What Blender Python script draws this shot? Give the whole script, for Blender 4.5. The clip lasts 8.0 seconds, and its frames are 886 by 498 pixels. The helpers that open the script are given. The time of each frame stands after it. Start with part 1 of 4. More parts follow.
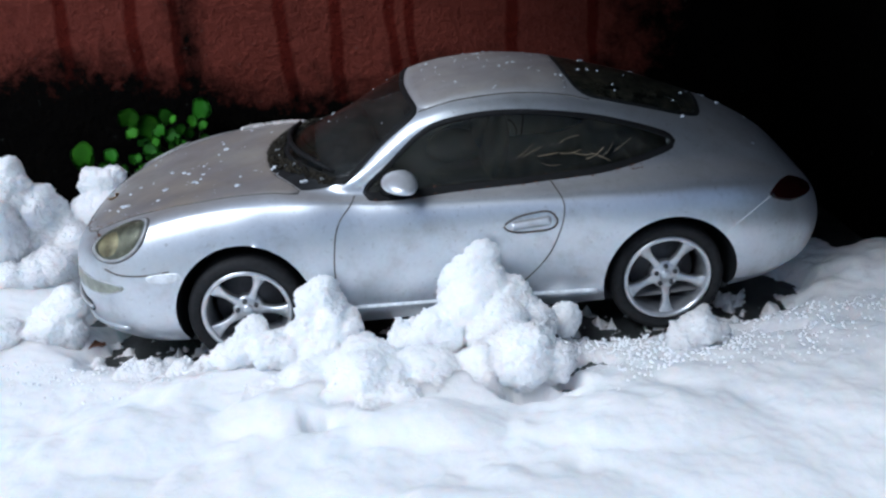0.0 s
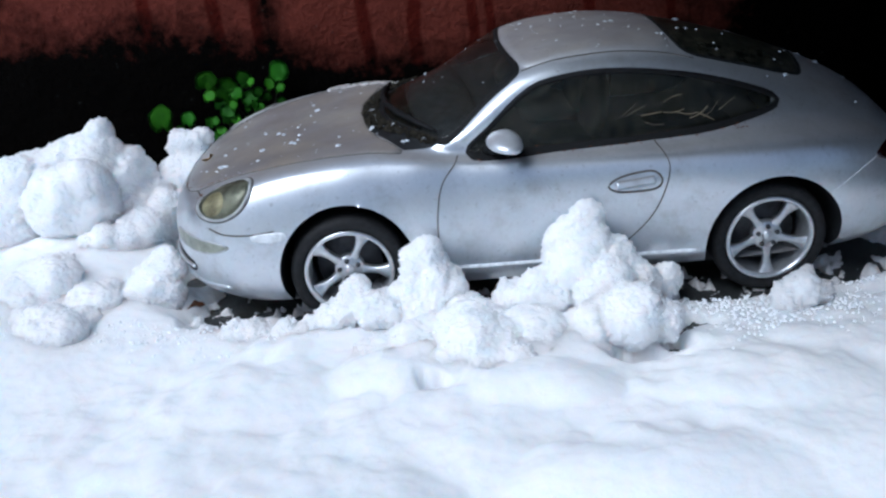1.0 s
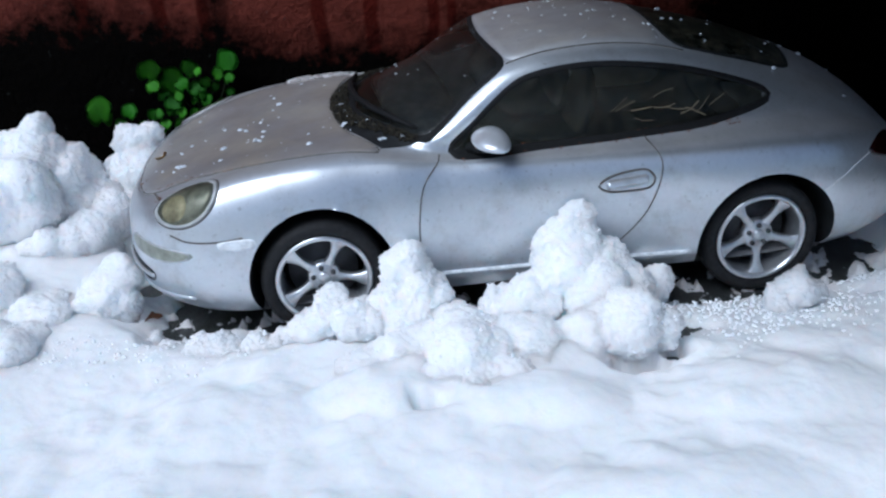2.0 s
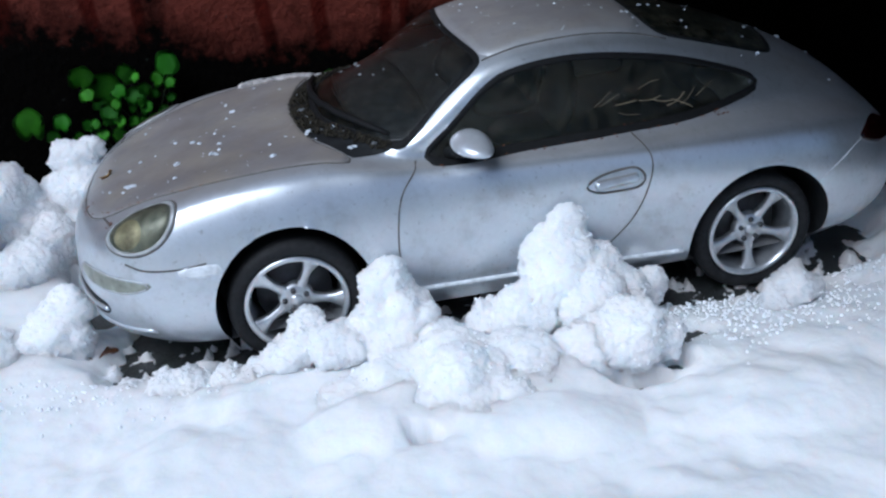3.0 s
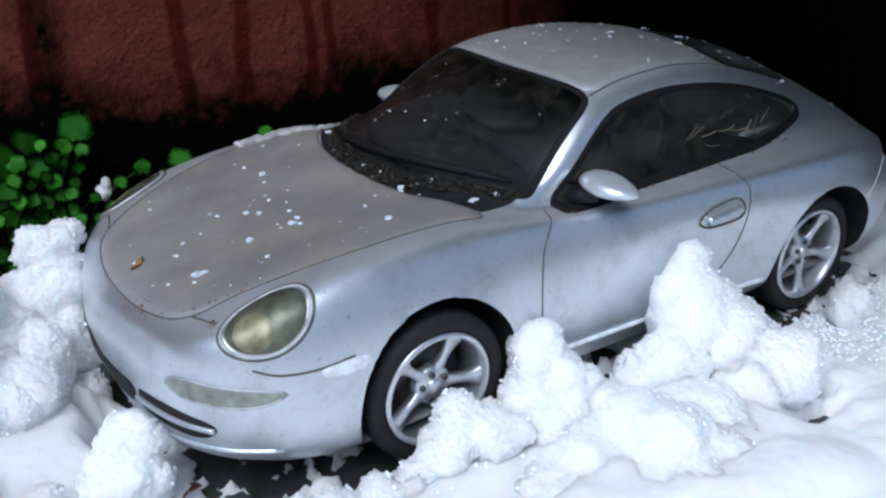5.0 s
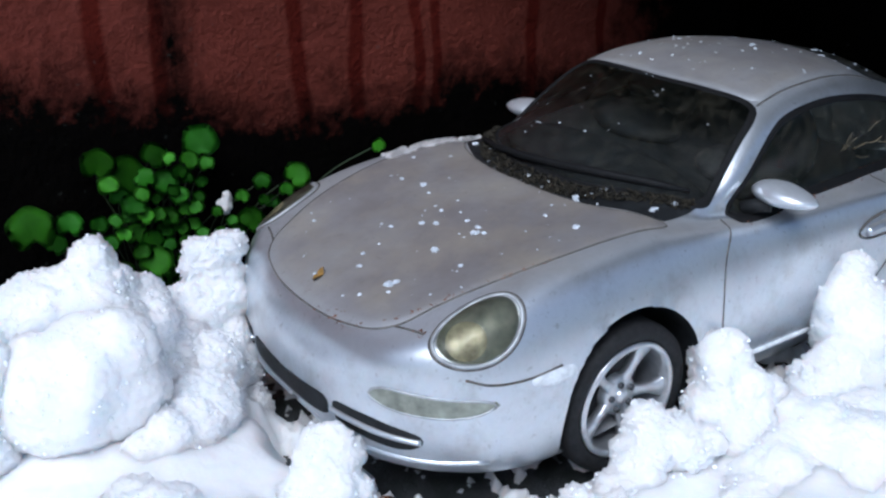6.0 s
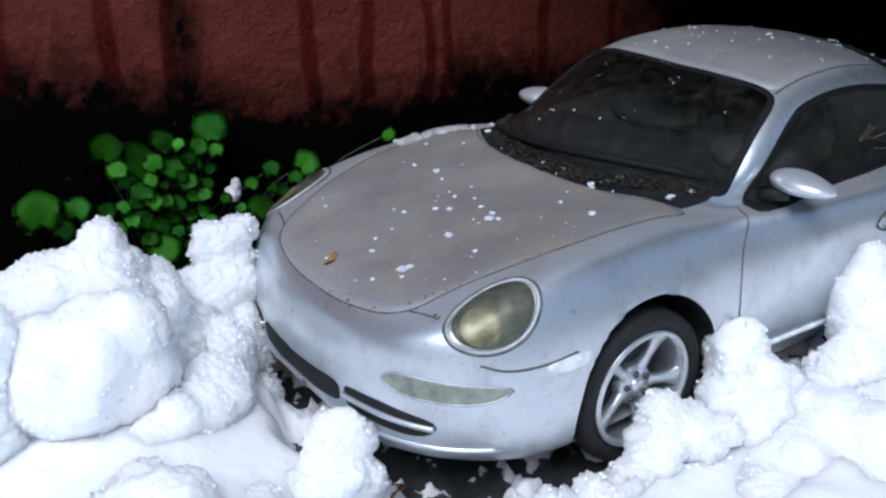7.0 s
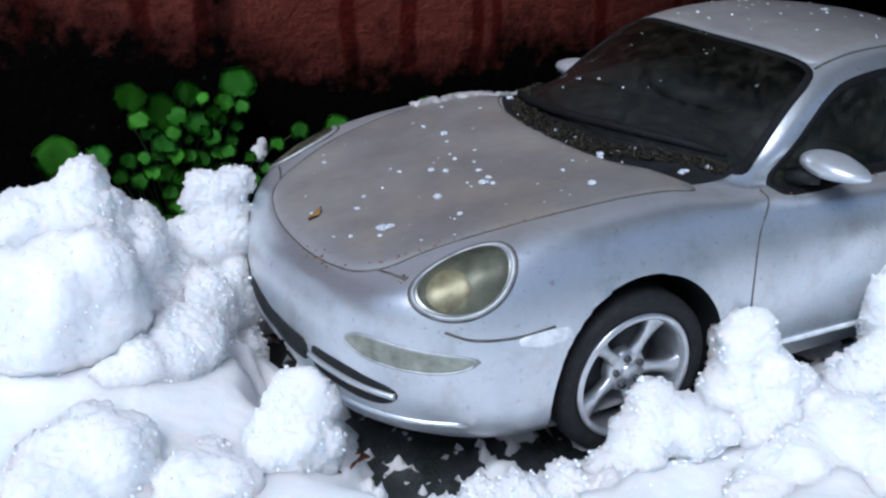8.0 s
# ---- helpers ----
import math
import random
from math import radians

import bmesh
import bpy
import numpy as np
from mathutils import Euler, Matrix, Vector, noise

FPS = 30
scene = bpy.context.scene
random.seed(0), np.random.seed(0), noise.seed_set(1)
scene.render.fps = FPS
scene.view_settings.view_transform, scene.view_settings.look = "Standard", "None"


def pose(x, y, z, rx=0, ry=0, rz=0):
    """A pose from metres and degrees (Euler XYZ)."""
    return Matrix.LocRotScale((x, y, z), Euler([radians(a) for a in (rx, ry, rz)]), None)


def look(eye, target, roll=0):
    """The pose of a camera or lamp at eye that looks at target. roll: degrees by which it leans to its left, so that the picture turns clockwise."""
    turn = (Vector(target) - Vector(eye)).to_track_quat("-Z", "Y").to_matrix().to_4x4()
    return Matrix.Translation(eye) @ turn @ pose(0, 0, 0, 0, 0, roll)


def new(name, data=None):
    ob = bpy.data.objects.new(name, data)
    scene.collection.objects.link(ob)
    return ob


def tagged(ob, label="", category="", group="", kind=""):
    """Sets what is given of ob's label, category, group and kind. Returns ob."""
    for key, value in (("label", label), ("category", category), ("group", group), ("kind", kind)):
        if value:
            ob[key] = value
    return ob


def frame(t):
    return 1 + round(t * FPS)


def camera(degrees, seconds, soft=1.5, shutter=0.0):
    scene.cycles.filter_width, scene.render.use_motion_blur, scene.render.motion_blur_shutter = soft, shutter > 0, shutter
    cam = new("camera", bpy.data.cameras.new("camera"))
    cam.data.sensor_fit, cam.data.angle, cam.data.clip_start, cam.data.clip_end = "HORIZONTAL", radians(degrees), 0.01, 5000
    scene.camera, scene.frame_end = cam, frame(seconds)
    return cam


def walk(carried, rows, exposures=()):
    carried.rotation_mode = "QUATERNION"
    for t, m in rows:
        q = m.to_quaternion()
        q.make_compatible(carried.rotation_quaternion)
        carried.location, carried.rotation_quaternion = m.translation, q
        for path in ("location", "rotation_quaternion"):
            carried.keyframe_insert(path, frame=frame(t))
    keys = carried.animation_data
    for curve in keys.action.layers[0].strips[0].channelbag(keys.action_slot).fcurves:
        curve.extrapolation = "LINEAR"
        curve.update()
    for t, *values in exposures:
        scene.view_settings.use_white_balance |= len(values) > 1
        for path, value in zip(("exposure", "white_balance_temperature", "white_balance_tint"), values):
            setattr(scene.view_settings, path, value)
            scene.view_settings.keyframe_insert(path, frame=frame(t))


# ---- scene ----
cam = camera(48.9, 8.0, soft=2.4)
PATH = [
    (0, (-0.022, -0.475, 0.215), (0.059, 1.38, -0.529), -3.8),
    (0.5, (-0.041, -0.47, 0.211), (0.01, 1.377, -0.556), -2.5),
    (1, (-0.06, -0.474, 0.213), (-0.024, 1.36, -0.585), -4.3),
    (1.5, (-0.077, -0.46, 0.214), (0.028, 1.361, -0.606), -3.0),
    (2.8, (-0.094, -0.416, 0.208), (0.213, 1.36, -0.659), -4.2),
    (3, (-0.1, -0.408, 0.211), (0.231, 1.36, -0.664), -4.0),
    (3.5, (-0.146, -0.385, 0.22), (0.39, 1.304, -0.708), -3.8),
    (4, (-0.187, -0.358, 0.204), (0.525, 1.312, -0.636), -3.0),
    (4.2, (-0.2, -0.345, 0.2), (0.578, 1.295, -0.641), -2.5),
    (5.3, (-0.265, -0.286, 0.198), (0.796, 1.216, -0.588), -0.5),
    (5.5, (-0.275, -0.28, 0.2), (0.785, 1.217, -0.597), -0.6),
    (6, (-0.305, -0.258, 0.193), (0.765, 1.258, -0.554), -0.2),
    (6.5, (-0.311, -0.25, 0.185), (0.759, 1.282, -0.527), 0.2),
    (7, (-0.307, -0.254, 0.187), (0.76, 1.264, -0.56), 0.3),
    (7.5, (-0.305, -0.261, 0.181), (0.708, 1.293, -0.566), 0.7),
    (8, (-0.269, -0.263, 0.171), (0.616, 1.364, -0.584), 1.7),
]
walk(cam, [(t, look(eye, target, roll)) for t, eye, target, roll in PATH], [(0, -0.04, 5350, 6), (1.5, -0.12, 5250, 6), (4, -0.17, 5200, 6), (5.5, 0.03, 5300, 8), (7, 0.05, 5300, 8), (8, -0.03, 5250, 8)])

# ---- light ----
world = bpy.data.worlds.new("overcast_sky")
scene.world = world
world.use_nodes = True
wn = world.node_tree.nodes
wl = world.node_tree.links
sky = wn.new("ShaderNodeTexSky")
sky.sky_type = "NISHITA"
sky.sun_disc = False
sky.sun_elevation = radians(53)
sky.sun_rotation = radians(230)
sky.air_density = 1.0
sky.dust_density = 4.0
wn["Background"].inputs[1].default_value = 0.075
wl.new(sky.outputs[0], wn["Background"].inputs[0])
sun_data = bpy.data.lights.new("sun", "SUN")
sun_data.energy = 2.3
sun_data.angle = radians(32)
sun_data.color = (1.0, 0.97, 0.93)
sun = new("sun", sun_data)
sun.matrix_world = look((-1.0, -0.85, 1.75), (0, 0, 0))

MM = 0.001


# ---- material helpers ----
def mat(name):
    m = bpy.data.materials.new(name)
    m.use_nodes = True
    return m, m.node_tree.nodes, m.node_tree.links, m.node_tree.nodes["Principled BSDF"]


def noise_node(n, l, scale, detail=4.0, rough=0.55, coord=None):
    t = n.new("ShaderNodeTexNoise")
    t.inputs["Scale"].default_value = scale
    t.inputs["Detail"].default_value = detail
    t.inputs["Roughness"].default_value = rough
    if coord is not None:
        l.new(coord, t.inputs["Vector"])
    return t.outputs["Fac"]


def ramp(n, l, fac, stops):
    r = n.new("ShaderNodeValToRGB")
    el = r.color_ramp.elements
    while len(el) < len(stops):
        el.new(0.5)
    for e, (p, c) in zip(el, stops):
        e.position = p
        e.color = (*c, 1) if len(c) == 3 else c
    l.new(fac, r.inputs[0])
    return r.outputs[0]


def mixc(n, l, fac, a, b):
    x = n.new("ShaderNodeMix")
    x.data_type = "RGBA"
    for k, v in ((0, fac), (6, a), (7, b)):
        if isinstance(v, (int, float)):
            x.inputs[k].default_value = v
        elif isinstance(v, tuple):
            x.inputs[k].default_value = (*v, 1)
        else:
            l.new(v, x.inputs[k])
    return x.outputs[2]


def calc(n, l, op, a, b=0.0):
    x = n.new("ShaderNodeMath")
    x.operation = op
    for k, v in ((0, a), (1, b)):
        if isinstance(v, (int, float)):
            x.inputs[k].default_value = v
        else:
            l.new(v, x.inputs[k])
    return x.outputs[0]


def bump(n, l, p, height, strength, dist):
    b = n.new("ShaderNodeBump")
    b.inputs["Strength"].default_value = strength
    b.inputs["Distance"].default_value = dist
    l.new(height, b.inputs["Height"])
    l.new(b.outputs[0], p.inputs["Normal"])


def world_coord(n):
    return n.new("ShaderNodeNewGeometry").outputs["Position"]


def plain(name, colour, rough, metal=0.0, scale=300.0, vary=0.25, bumped=0.0):
    m, n, l, p = mat(name)
    c = world_coord(n)
    f = noise_node(n, l, scale, 5, 0.6, c)
    lo = tuple(v * (1 - vary) for v in colour)
    hi = tuple(min(1, v * (1 + vary)) for v in colour)
    l.new(ramp(n, l, f, [(0.3, lo), (0.7, hi)]), p.inputs["Base Color"])
    p.inputs["Roughness"].default_value = rough
    p.inputs["Metallic"].default_value = metal
    if bumped:
        bump(n, l, p, f, bumped, 0.001)
    return m


# ---- materials ----
def silver_paint(name, lo, add):
    m, n, l, p = mat(name)
    c = world_coord(n)
    # settled brown-grey dust lies on faces that look upward
    geo = n.new("ShaderNodeNewGeometry")
    sep = n.new("ShaderNodeSeparateXYZ")
    l.new(geo.outputs["Normal"], sep.inputs[0])
    up = n.new("ShaderNodeMapRange")
    up.inputs[1].default_value, up.inputs[2].default_value = lo, 0.97
    l.new(sep.outputs[2], up.inputs[0])
    broad = noise_node(n, l, 26, 4, 0.6, c)
    fine = noise_node(n, l, 420, 6, 0.65, c)
    dust = calc(n, l, "MULTIPLY", up.outputs[0], calc(n, l, "ADD", calc(n, l, "MULTIPLY", broad, 0.7), add))
    speck = ramp(n, l, noise_node(n, l, 430, 4, 0.75, c), [(0.60, (0, 0, 0)), (0.70, (1, 1, 1))])
    smear = ramp(n, l, noise_node(n, l, 60, 6, 0.7, c), [(0.5, (0, 0, 0)), (0.75, (1, 1, 1))])
    base = mixc(n, l, fine, (0.58, 0.61, 0.65), (0.70, 0.73, 0.77))
    base = mixc(n, l, calc(n, l, "MULTIPLY", smear, 0.45), base, (0.30, 0.295, 0.28))
    tone = mixc(n, l, ramp(n, l, noise_node(n, l, 38, 5, 0.65, c), [(0.42, (0, 0, 0)), (0.72, (1, 1, 1))]), (0.215, 0.193, 0.185), (0.30, 0.262, 0.215))
    base = mixc(n, l, dust, base, tone)
    base = mixc(n, l, calc(n, l, "MULTIPLY", speck, 0.35), base, (0.13, 0.12, 0.10))
    l.new(base, p.inputs["Base Color"])
    l.new(calc(n, l, "SUBTRACT", 0.80, calc(n, l, "MULTIPLY", dust, 0.58)), p.inputs["Metallic"])
    l.new(calc(n, l, "ADD", 0.32, calc(n, l, "MULTIPLY", dust, 0.28)), p.inputs["Roughness"])
    p.inputs["Coat Weight"].default_value = 0.25
    p.inputs["Coat Roughness"].default_value = 0.18
    bump(n, l, p, fine, 0.06, 0.0006)
    return m


def dirty_glass(name, tint, grime):
    m, n, l, p = mat(name)
    c = world_coord(n)
    p.inputs["Base Color"].default_value = (*tint, 1)
    p.inputs["Transmission Weight"].default_value = 1.0
    p.inputs["Roughness"].default_value = 0.08
    p.inputs["IOR"].default_value = 1.2
    dirt = n.new("ShaderNodeBsdfPrincipled")
    f = noise_node(n, l, 75, 7, 0.7, c)
    l.new(ramp(n, l, noise_node(n, l, 230, 5, 0.7, c), [(0.45, (0.004, 0.006, 0.004)), (0.75, (0.11, 0.10, 0.07))]), dirt.inputs["Base Color"])
    dirt.inputs["Roughness"].default_value = 0.4
    mixer = n.new("ShaderNodeMixShader")
    fac = ramp(n, l, f, [(0.35, (grime * 0.55,) * 3), (0.72, (min(1, grime * 1.25),) * 3)])
    l.new(fac, mixer.inputs[0])
    l.new(p.outputs[0], mixer.inputs[1])
    l.new(dirt.outputs[0], mixer.inputs[2])
    l.new(mixer.outputs[0], n["Material Output"].inputs[0])
    return m


def snow_material(name, soft):
    m, n, l, p = mat(name)
    c = world_coord(n)
    broad = noise_node(n, l, 30, 4, 0.6, c)
    grain = noise_node(n, l, 620, 4, 0.6, c)
    wet = ramp(n, l, noise_node(n, l, 55, 5, 0.65, c), [(0.40, (0, 0, 0)), (0.75, (0.5, 0.5, 0.5))])
    col = mixc(n, l, broad, (0.94, 0.955, 0.98), (0.97, 0.98, 0.985))
    l.new(mixc(n, l, wet, col, (0.80, 0.85, 0.92)), p.inputs["Base Color"])
    p.inputs["Roughness"].default_value = 0.65
    p.inputs["Specular IOR Level"].default_value = 0.2
    p.inputs["Subsurface Weight"].default_value = soft
    p.inputs["Subsurface Radius"].default_value = (0.75, 0.9, 1.0)
    p.inputs["Subsurface Scale"].default_value = 0.020
    bump(n, l, p, grain, 0.3, 0.0008)
    return m


def ground_material():
    m, n, l, p = mat("wet_dark_asphalt")
    c = world_coord(n)
    v = n.new("ShaderNodeTexVoronoi")
    v.inputs["Scale"].default_value = 220
    l.new(c, v.inputs["Vector"])
    f = noise_node(n, l, 90, 6, 0.65, c)
    stone = ramp(n, l, v.outputs["Color"], [(0.2, (0.008, 0.014, 0.009)), (0.8, (0.05, 0.052, 0.056))])
    l.new(mixc(n, l, f, stone, (0.02, 0.02, 0.02)), p.inputs["Base Color"])
    l.new(calc(n, l, "ADD", 0.2, calc(n, l, "MULTIPLY", f, 0.4)), p.inputs["Roughness"])
    bump(n, l, p, noise_node(n, l, 330, 5, 0.7, c), 0.7, 0.002)
    return m


def wall_material():
    m, n, l, p = mat("stained_red_render")
    c = world_coord(n)
    sep = n.new("ShaderNodeSeparateXYZ")
    l.new(c, sep.inputs[0])
    x, z = sep.outputs[0], sep.outputs[2]
    grain = noise_node(n, l, 260, 6, 0.65, c)
    broad = noise_node(n, l, 14, 5, 0.6, c)
    red = mixc(n, l, grain, (0.092, 0.018, 0.011), (0.185, 0.050, 0.036))
    red = mixc(n, l, ramp(n, l, broad, [(0.35, (0, 0, 0)), (0.75, (0.6, 0.6, 0.6))]), red, (0.10, 0.022, 0.014))
    # runs of darker red that trickled down the face
    wobble = calc(n, l, "MULTIPLY", calc(n, l, "SUBTRACT", noise_node(n, l, 22, 3, 0.5, c), 0.5), 0.012)
    xs = calc(n, l, "ADD", x, wobble)
    runs = None
    for cx, half in ((-0.228, 0.006), (-0.182, 0.0055), (-0.156, 0.004), (-0.088, 0.0055), (-0.0545, 0.0055), (-0.018, 0.0045), (-0.006, 0.004), (0.061, 0.005), (0.115, 0.004)):
        d = calc(n, l, "ABSOLUTE", calc(n, l, "SUBTRACT", xs, cx))
        r = n.new("ShaderNodeMapRange")
        r.inputs[1].default_value, r.inputs[2].default_value = half, half * 0.55
        l.new(d, r.inputs[0])
        runs = r.outputs[0] if runs is None else calc(n, l, "MAXIMUM", runs, r.outputs[0])
    red = mixc(n, l, calc(n, l, "MULTIPLY", runs, 0.9), red, (0.070, 0.008, 0.005))
    # black algae creeping up from the foot of the wall and over one end of it, with shade put into its black
    patch = calc(n, l, "ADD", calc(n, l, "MULTIPLY", noise_node(n, l, 26, 7, 0.72, c), 0.65), calc(n, l, "MULTIPLY", noise_node(n, l, 95, 6, 0.7, c), 0.35))
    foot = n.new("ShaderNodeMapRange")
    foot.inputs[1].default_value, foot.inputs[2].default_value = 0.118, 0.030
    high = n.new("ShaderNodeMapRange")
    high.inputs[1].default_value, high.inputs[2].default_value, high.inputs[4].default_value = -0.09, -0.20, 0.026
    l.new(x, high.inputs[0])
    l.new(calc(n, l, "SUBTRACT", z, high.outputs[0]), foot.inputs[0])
    # right end: darkness of the corner painted in together with the growth
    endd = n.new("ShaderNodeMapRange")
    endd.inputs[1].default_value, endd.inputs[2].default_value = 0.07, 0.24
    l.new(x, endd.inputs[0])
    blot = n.new("ShaderNodeMapRange")
    blot.inputs[1].default_value, blot.inputs[2].default_value = 0.035, 0.0
    l.new(calc(n, l, "ABSOLUTE", calc(n, l, "SUBTRACT", x, -0.150)), blot.inputs[0])
    left = n.new("ShaderNodeMapRange")
    left.inputs[1].default_value, left.inputs[2].default_value, left.inputs[4].default_value = -0.17, -0.30, 0.42
    l.new(x, left.inputs[0])
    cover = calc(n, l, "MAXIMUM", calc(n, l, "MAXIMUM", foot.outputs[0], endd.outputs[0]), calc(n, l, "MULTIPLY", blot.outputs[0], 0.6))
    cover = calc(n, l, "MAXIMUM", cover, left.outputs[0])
    algae_shade = ramp(n, l, calc(n, l, "ADD", calc(n, l, "MULTIPLY", cover, 0.62), calc(n, l, "MULTIPLY", patch, 0.75)), [(0.55, (0, 0, 0)), (0.74, (1, 1, 1))])
    # this near-black also holds the shade that lies on the wall
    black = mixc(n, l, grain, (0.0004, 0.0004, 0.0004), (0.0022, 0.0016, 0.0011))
    col = mixc(n, l, algae_shade, red, black)
    fleck = ramp(n, l, noise_node(n, l, 240, 2, 0.5, c), [(0.72, (0, 0, 0)), (0.76, (1, 1, 1))])
    col = mixc(n, l, calc(n, l, "MULTIPLY", fleck, 0.25), col, (0.07, 0.075, 0.065))
    l.new(col, p.inputs["Base Color"])
    p.inputs["Roughness"].default_value = 0.75
    p.inputs["Specular IOR Level"].default_value = 0.03
    bump(n, l, p, calc(n, l, "ADD", grain, calc(n, l, "MULTIPLY", broad, 1.5)), 0.9, 0.003)
    return m


def leaf_material():
    m, n, l, p = mat("green_leaf")
    c = world_coord(n)
    info = n.new("ShaderNodeObjectInfo")
    f = noise_node(n, l, 120, 4, 0.6, c)
    a = mixc(n, l, info.outputs["Random"], (0.026, 0.145, 0.005), (0.075, 0.30, 0.012))
    l.new(mixc(n, l, ramp(n, l, f, [(0.4, (0, 0, 0)), (0.8, (0.6, 0.6, 0.6))]), a, (0.03, 0.12, 0.01)), p.inputs["Base Color"])
    p.inputs["Roughness"].default_value = 0.55
    p.inputs["Specular IOR Level"].default_value = 0.15
    bump(n, l, p, f, 0.3, 0.001)
    return m


M_PAINT = silver_paint("dusty_silver_paint", 0.80, 0.25)
M_ROOF = silver_paint("dust_filmed_roof_paint", 0.5, 0.48)
M_HOOD = silver_paint("brown_dusted_silver_paint", 0.35, 0.62)
M_GLASS = dirty_glass("grimy_window_glass", (0.26, 0.30, 0.34), 0.26)
M_SIDEGLASS = dirty_glass("mossy_side_glass", (0.22, 0.25, 0.20), 0.42)
# the heavy film on the rear glass also paints in its grey reflection
M_REARGLASS = dirty_glass("grimy_reflection_rear_glass", (0.30, 0.32, 0.32), 0.85)
M_LAMP = dirty_glass("yellowed_lens", (0.74, 0.74, 0.62), 0.30)
M_RUBBER = plain("black_rubber", (0.006, 0.006, 0.0065), 0.7, 0, 500, 0.4, 0.2)
M_TYRE = plain("tyre_rubber", (0.016, 0.016, 0.017), 0.7, 0, 400, 0.4, 0.3)
M_RIM = plain("silver_rim", (0.62, 0.63, 0.65), 0.32, 0.8, 300, 0.15, 0.05)
M_DARK = plain("dark_plastic", (0.014, 0.015, 0.016), 0.55, 0, 300, 0.4, 0.15)
M_DISC = plain("grey_brake_disc", (0.07, 0.07, 0.075), 0.5, 0.5)
M_DEBRIS = plain("rotting_leaf_litter", (0.034, 0.029, 0.020), 0.8, 0, 500, 0.9, 0.8)
M_CHROME = plain("bright_mirror_shell", (0.72, 0.74, 0.77), 0.33, 0.6, 200, 0.1)
M_TAIL = plain("dark_red_lens", (0.010, 0.0015, 0.0015), 0.2, 0, 300, 0.3)
M_REFLECTOR = plain("lamp_reflector", (0.30, 0.31, 0.26), 0.4, 0.4, 120, 0.55)
M_BULB = plain("warm_reflector_bowl", (0.62, 0.56, 0.38), 0.4, 0.3, 190, 0.45)
M_RINGS = plain("dull_silver_lamp_ring", (0.42, 0.43, 0.44), 0.5, 0.4, 200, 0.3)
M_FOG = plain("cloudy_fog_lens", (0.22, 0.23, 0.19), 0.3, 0.0, 200, 0.4)
M_TRIM = plain("white_side_marker", (0.72, 0.74, 0.76), 0.3, 0.1)
M_SEAM = plain("seam_dirt", (0.10, 0.09, 0.078), 0.85, 0, 300, 0.6)
M_SNOW = snow_material("granular_snow", 0.85)
M_PELLET = snow_material("snow_pellet", 0.0)
M_GROUND = ground_material()
M_WALL = wall_material()
M_LEAF = leaf_material()
M_STEM = plain("green_stem", (0.018, 0.034, 0.008), 0.6)
M_BROWN = plain("brown_dead_leaf", (0.16, 0.055, 0.018), 0.7, 0, 300, 0.5, 0.4)
M_GOLD = plain("golden_leaf_scrap", (0.30, 0.17, 0.04), 0.6, 0, 300, 0.4)
M_INTERIOR = plain("dusty_interior", (0.022, 0.022, 0.021), 0.8, 0, 200, 0.5)
M_TWIG = plain("pale_dry_grass", (0.17, 0.14, 0.085), 0.7, 0, 300, 0.4)
M_ICE = plain("wet_hail_ice", (0.66, 0.70, 0.75), 0.2, 0, 600, 0.25, 0.3)


for dull in (M_RUBBER, M_TYRE, M_DARK, M_DEBRIS):
    dull.node_tree.nodes["Principled BSDF"].inputs["Specular IOR Level"].default_value = 0.22


# ---- building helpers ----
def mesh_of(name, bm, material, smooth=True):
    me = bpy.data.meshes.new(name)
    bm.to_mesh(me)
    bm.free()
    me.materials.append(material)
    if smooth:
        me.polygons.foreach_set("use_smooth", [True] * len(me.polygons))
    return me


def part(name, bm, material, parent=None, label="", smooth=True):
    ob = new(name, mesh_of(name, bm, material, smooth))
    if parent is not None:
        ob.parent = parent
        ob.matrix_parent_inverse = parent.matrix_world.inverted()
    if label:
        ob["label"] = label
    return ob


def from_arrays(verts, faces):
    bm = bmesh.new()
    vs = [bm.verts.new(v) for v in verts]
    for f in faces:
        bm.faces.new([vs[i] for i in f])
    return bm


def tube(pts, radius, sides=6, closed=False):
    """A round bead along a line of points."""
    bm = bmesh.new()
    pts = [Vector(p) for p in pts]
    n = len(pts)
    rings = []
    for i, p in enumerate(pts):
        a = pts[(i - 1) % n] if closed or i > 0 else p
        b = pts[(i + 1) % n] if closed or i < n - 1 else p
        d = (b - a).normalized()
        side = d.cross(Vector((0.31, 0.22, 0.92))).normalized()
        upv = side.cross(d)
        r = radius[i] if isinstance(radius, (list, tuple)) else radius
        rings.append([bm.verts.new(p + r * (math.cos(t) * side + math.sin(t) * upv)) for t in (2 * math.pi * k / sides for k in range(sides))])
    for i in range(n if closed else n - 1):
        a, b = rings[i], rings[(i + 1) % n]
        for k in range(sides):
            bm.faces.new((a[k], a[(k + 1) % sides], b[(k + 1) % sides], b[k]))
    if not closed:
        bm.faces.new(rings[0][::-1])
        bm.faces.new(rings[-1])
    return bm


def lathe(profile, steps=48, close=False):
    """Profile of (radius, y) turned about the y axis."""
    bm = bmesh.new()
    rings = [[bm.verts.new((r * math.cos(2 * math.pi * k / steps), y, r * math.sin(2 * math.pi * k / steps))) for k in range(steps)] for r, y in profile]
    pairs = list(zip(rings, rings[1:]))
    if close:
        pairs.append((rings[-1], rings[0]))
    for a, b in pairs:
        for k in range(steps):
            bm.faces.new((a[k], a[(k + 1) % steps], b[(k + 1) % steps], b[k]))
    bmesh.ops.recalc_face_normals(bm, faces=bm.faces)
    return bm


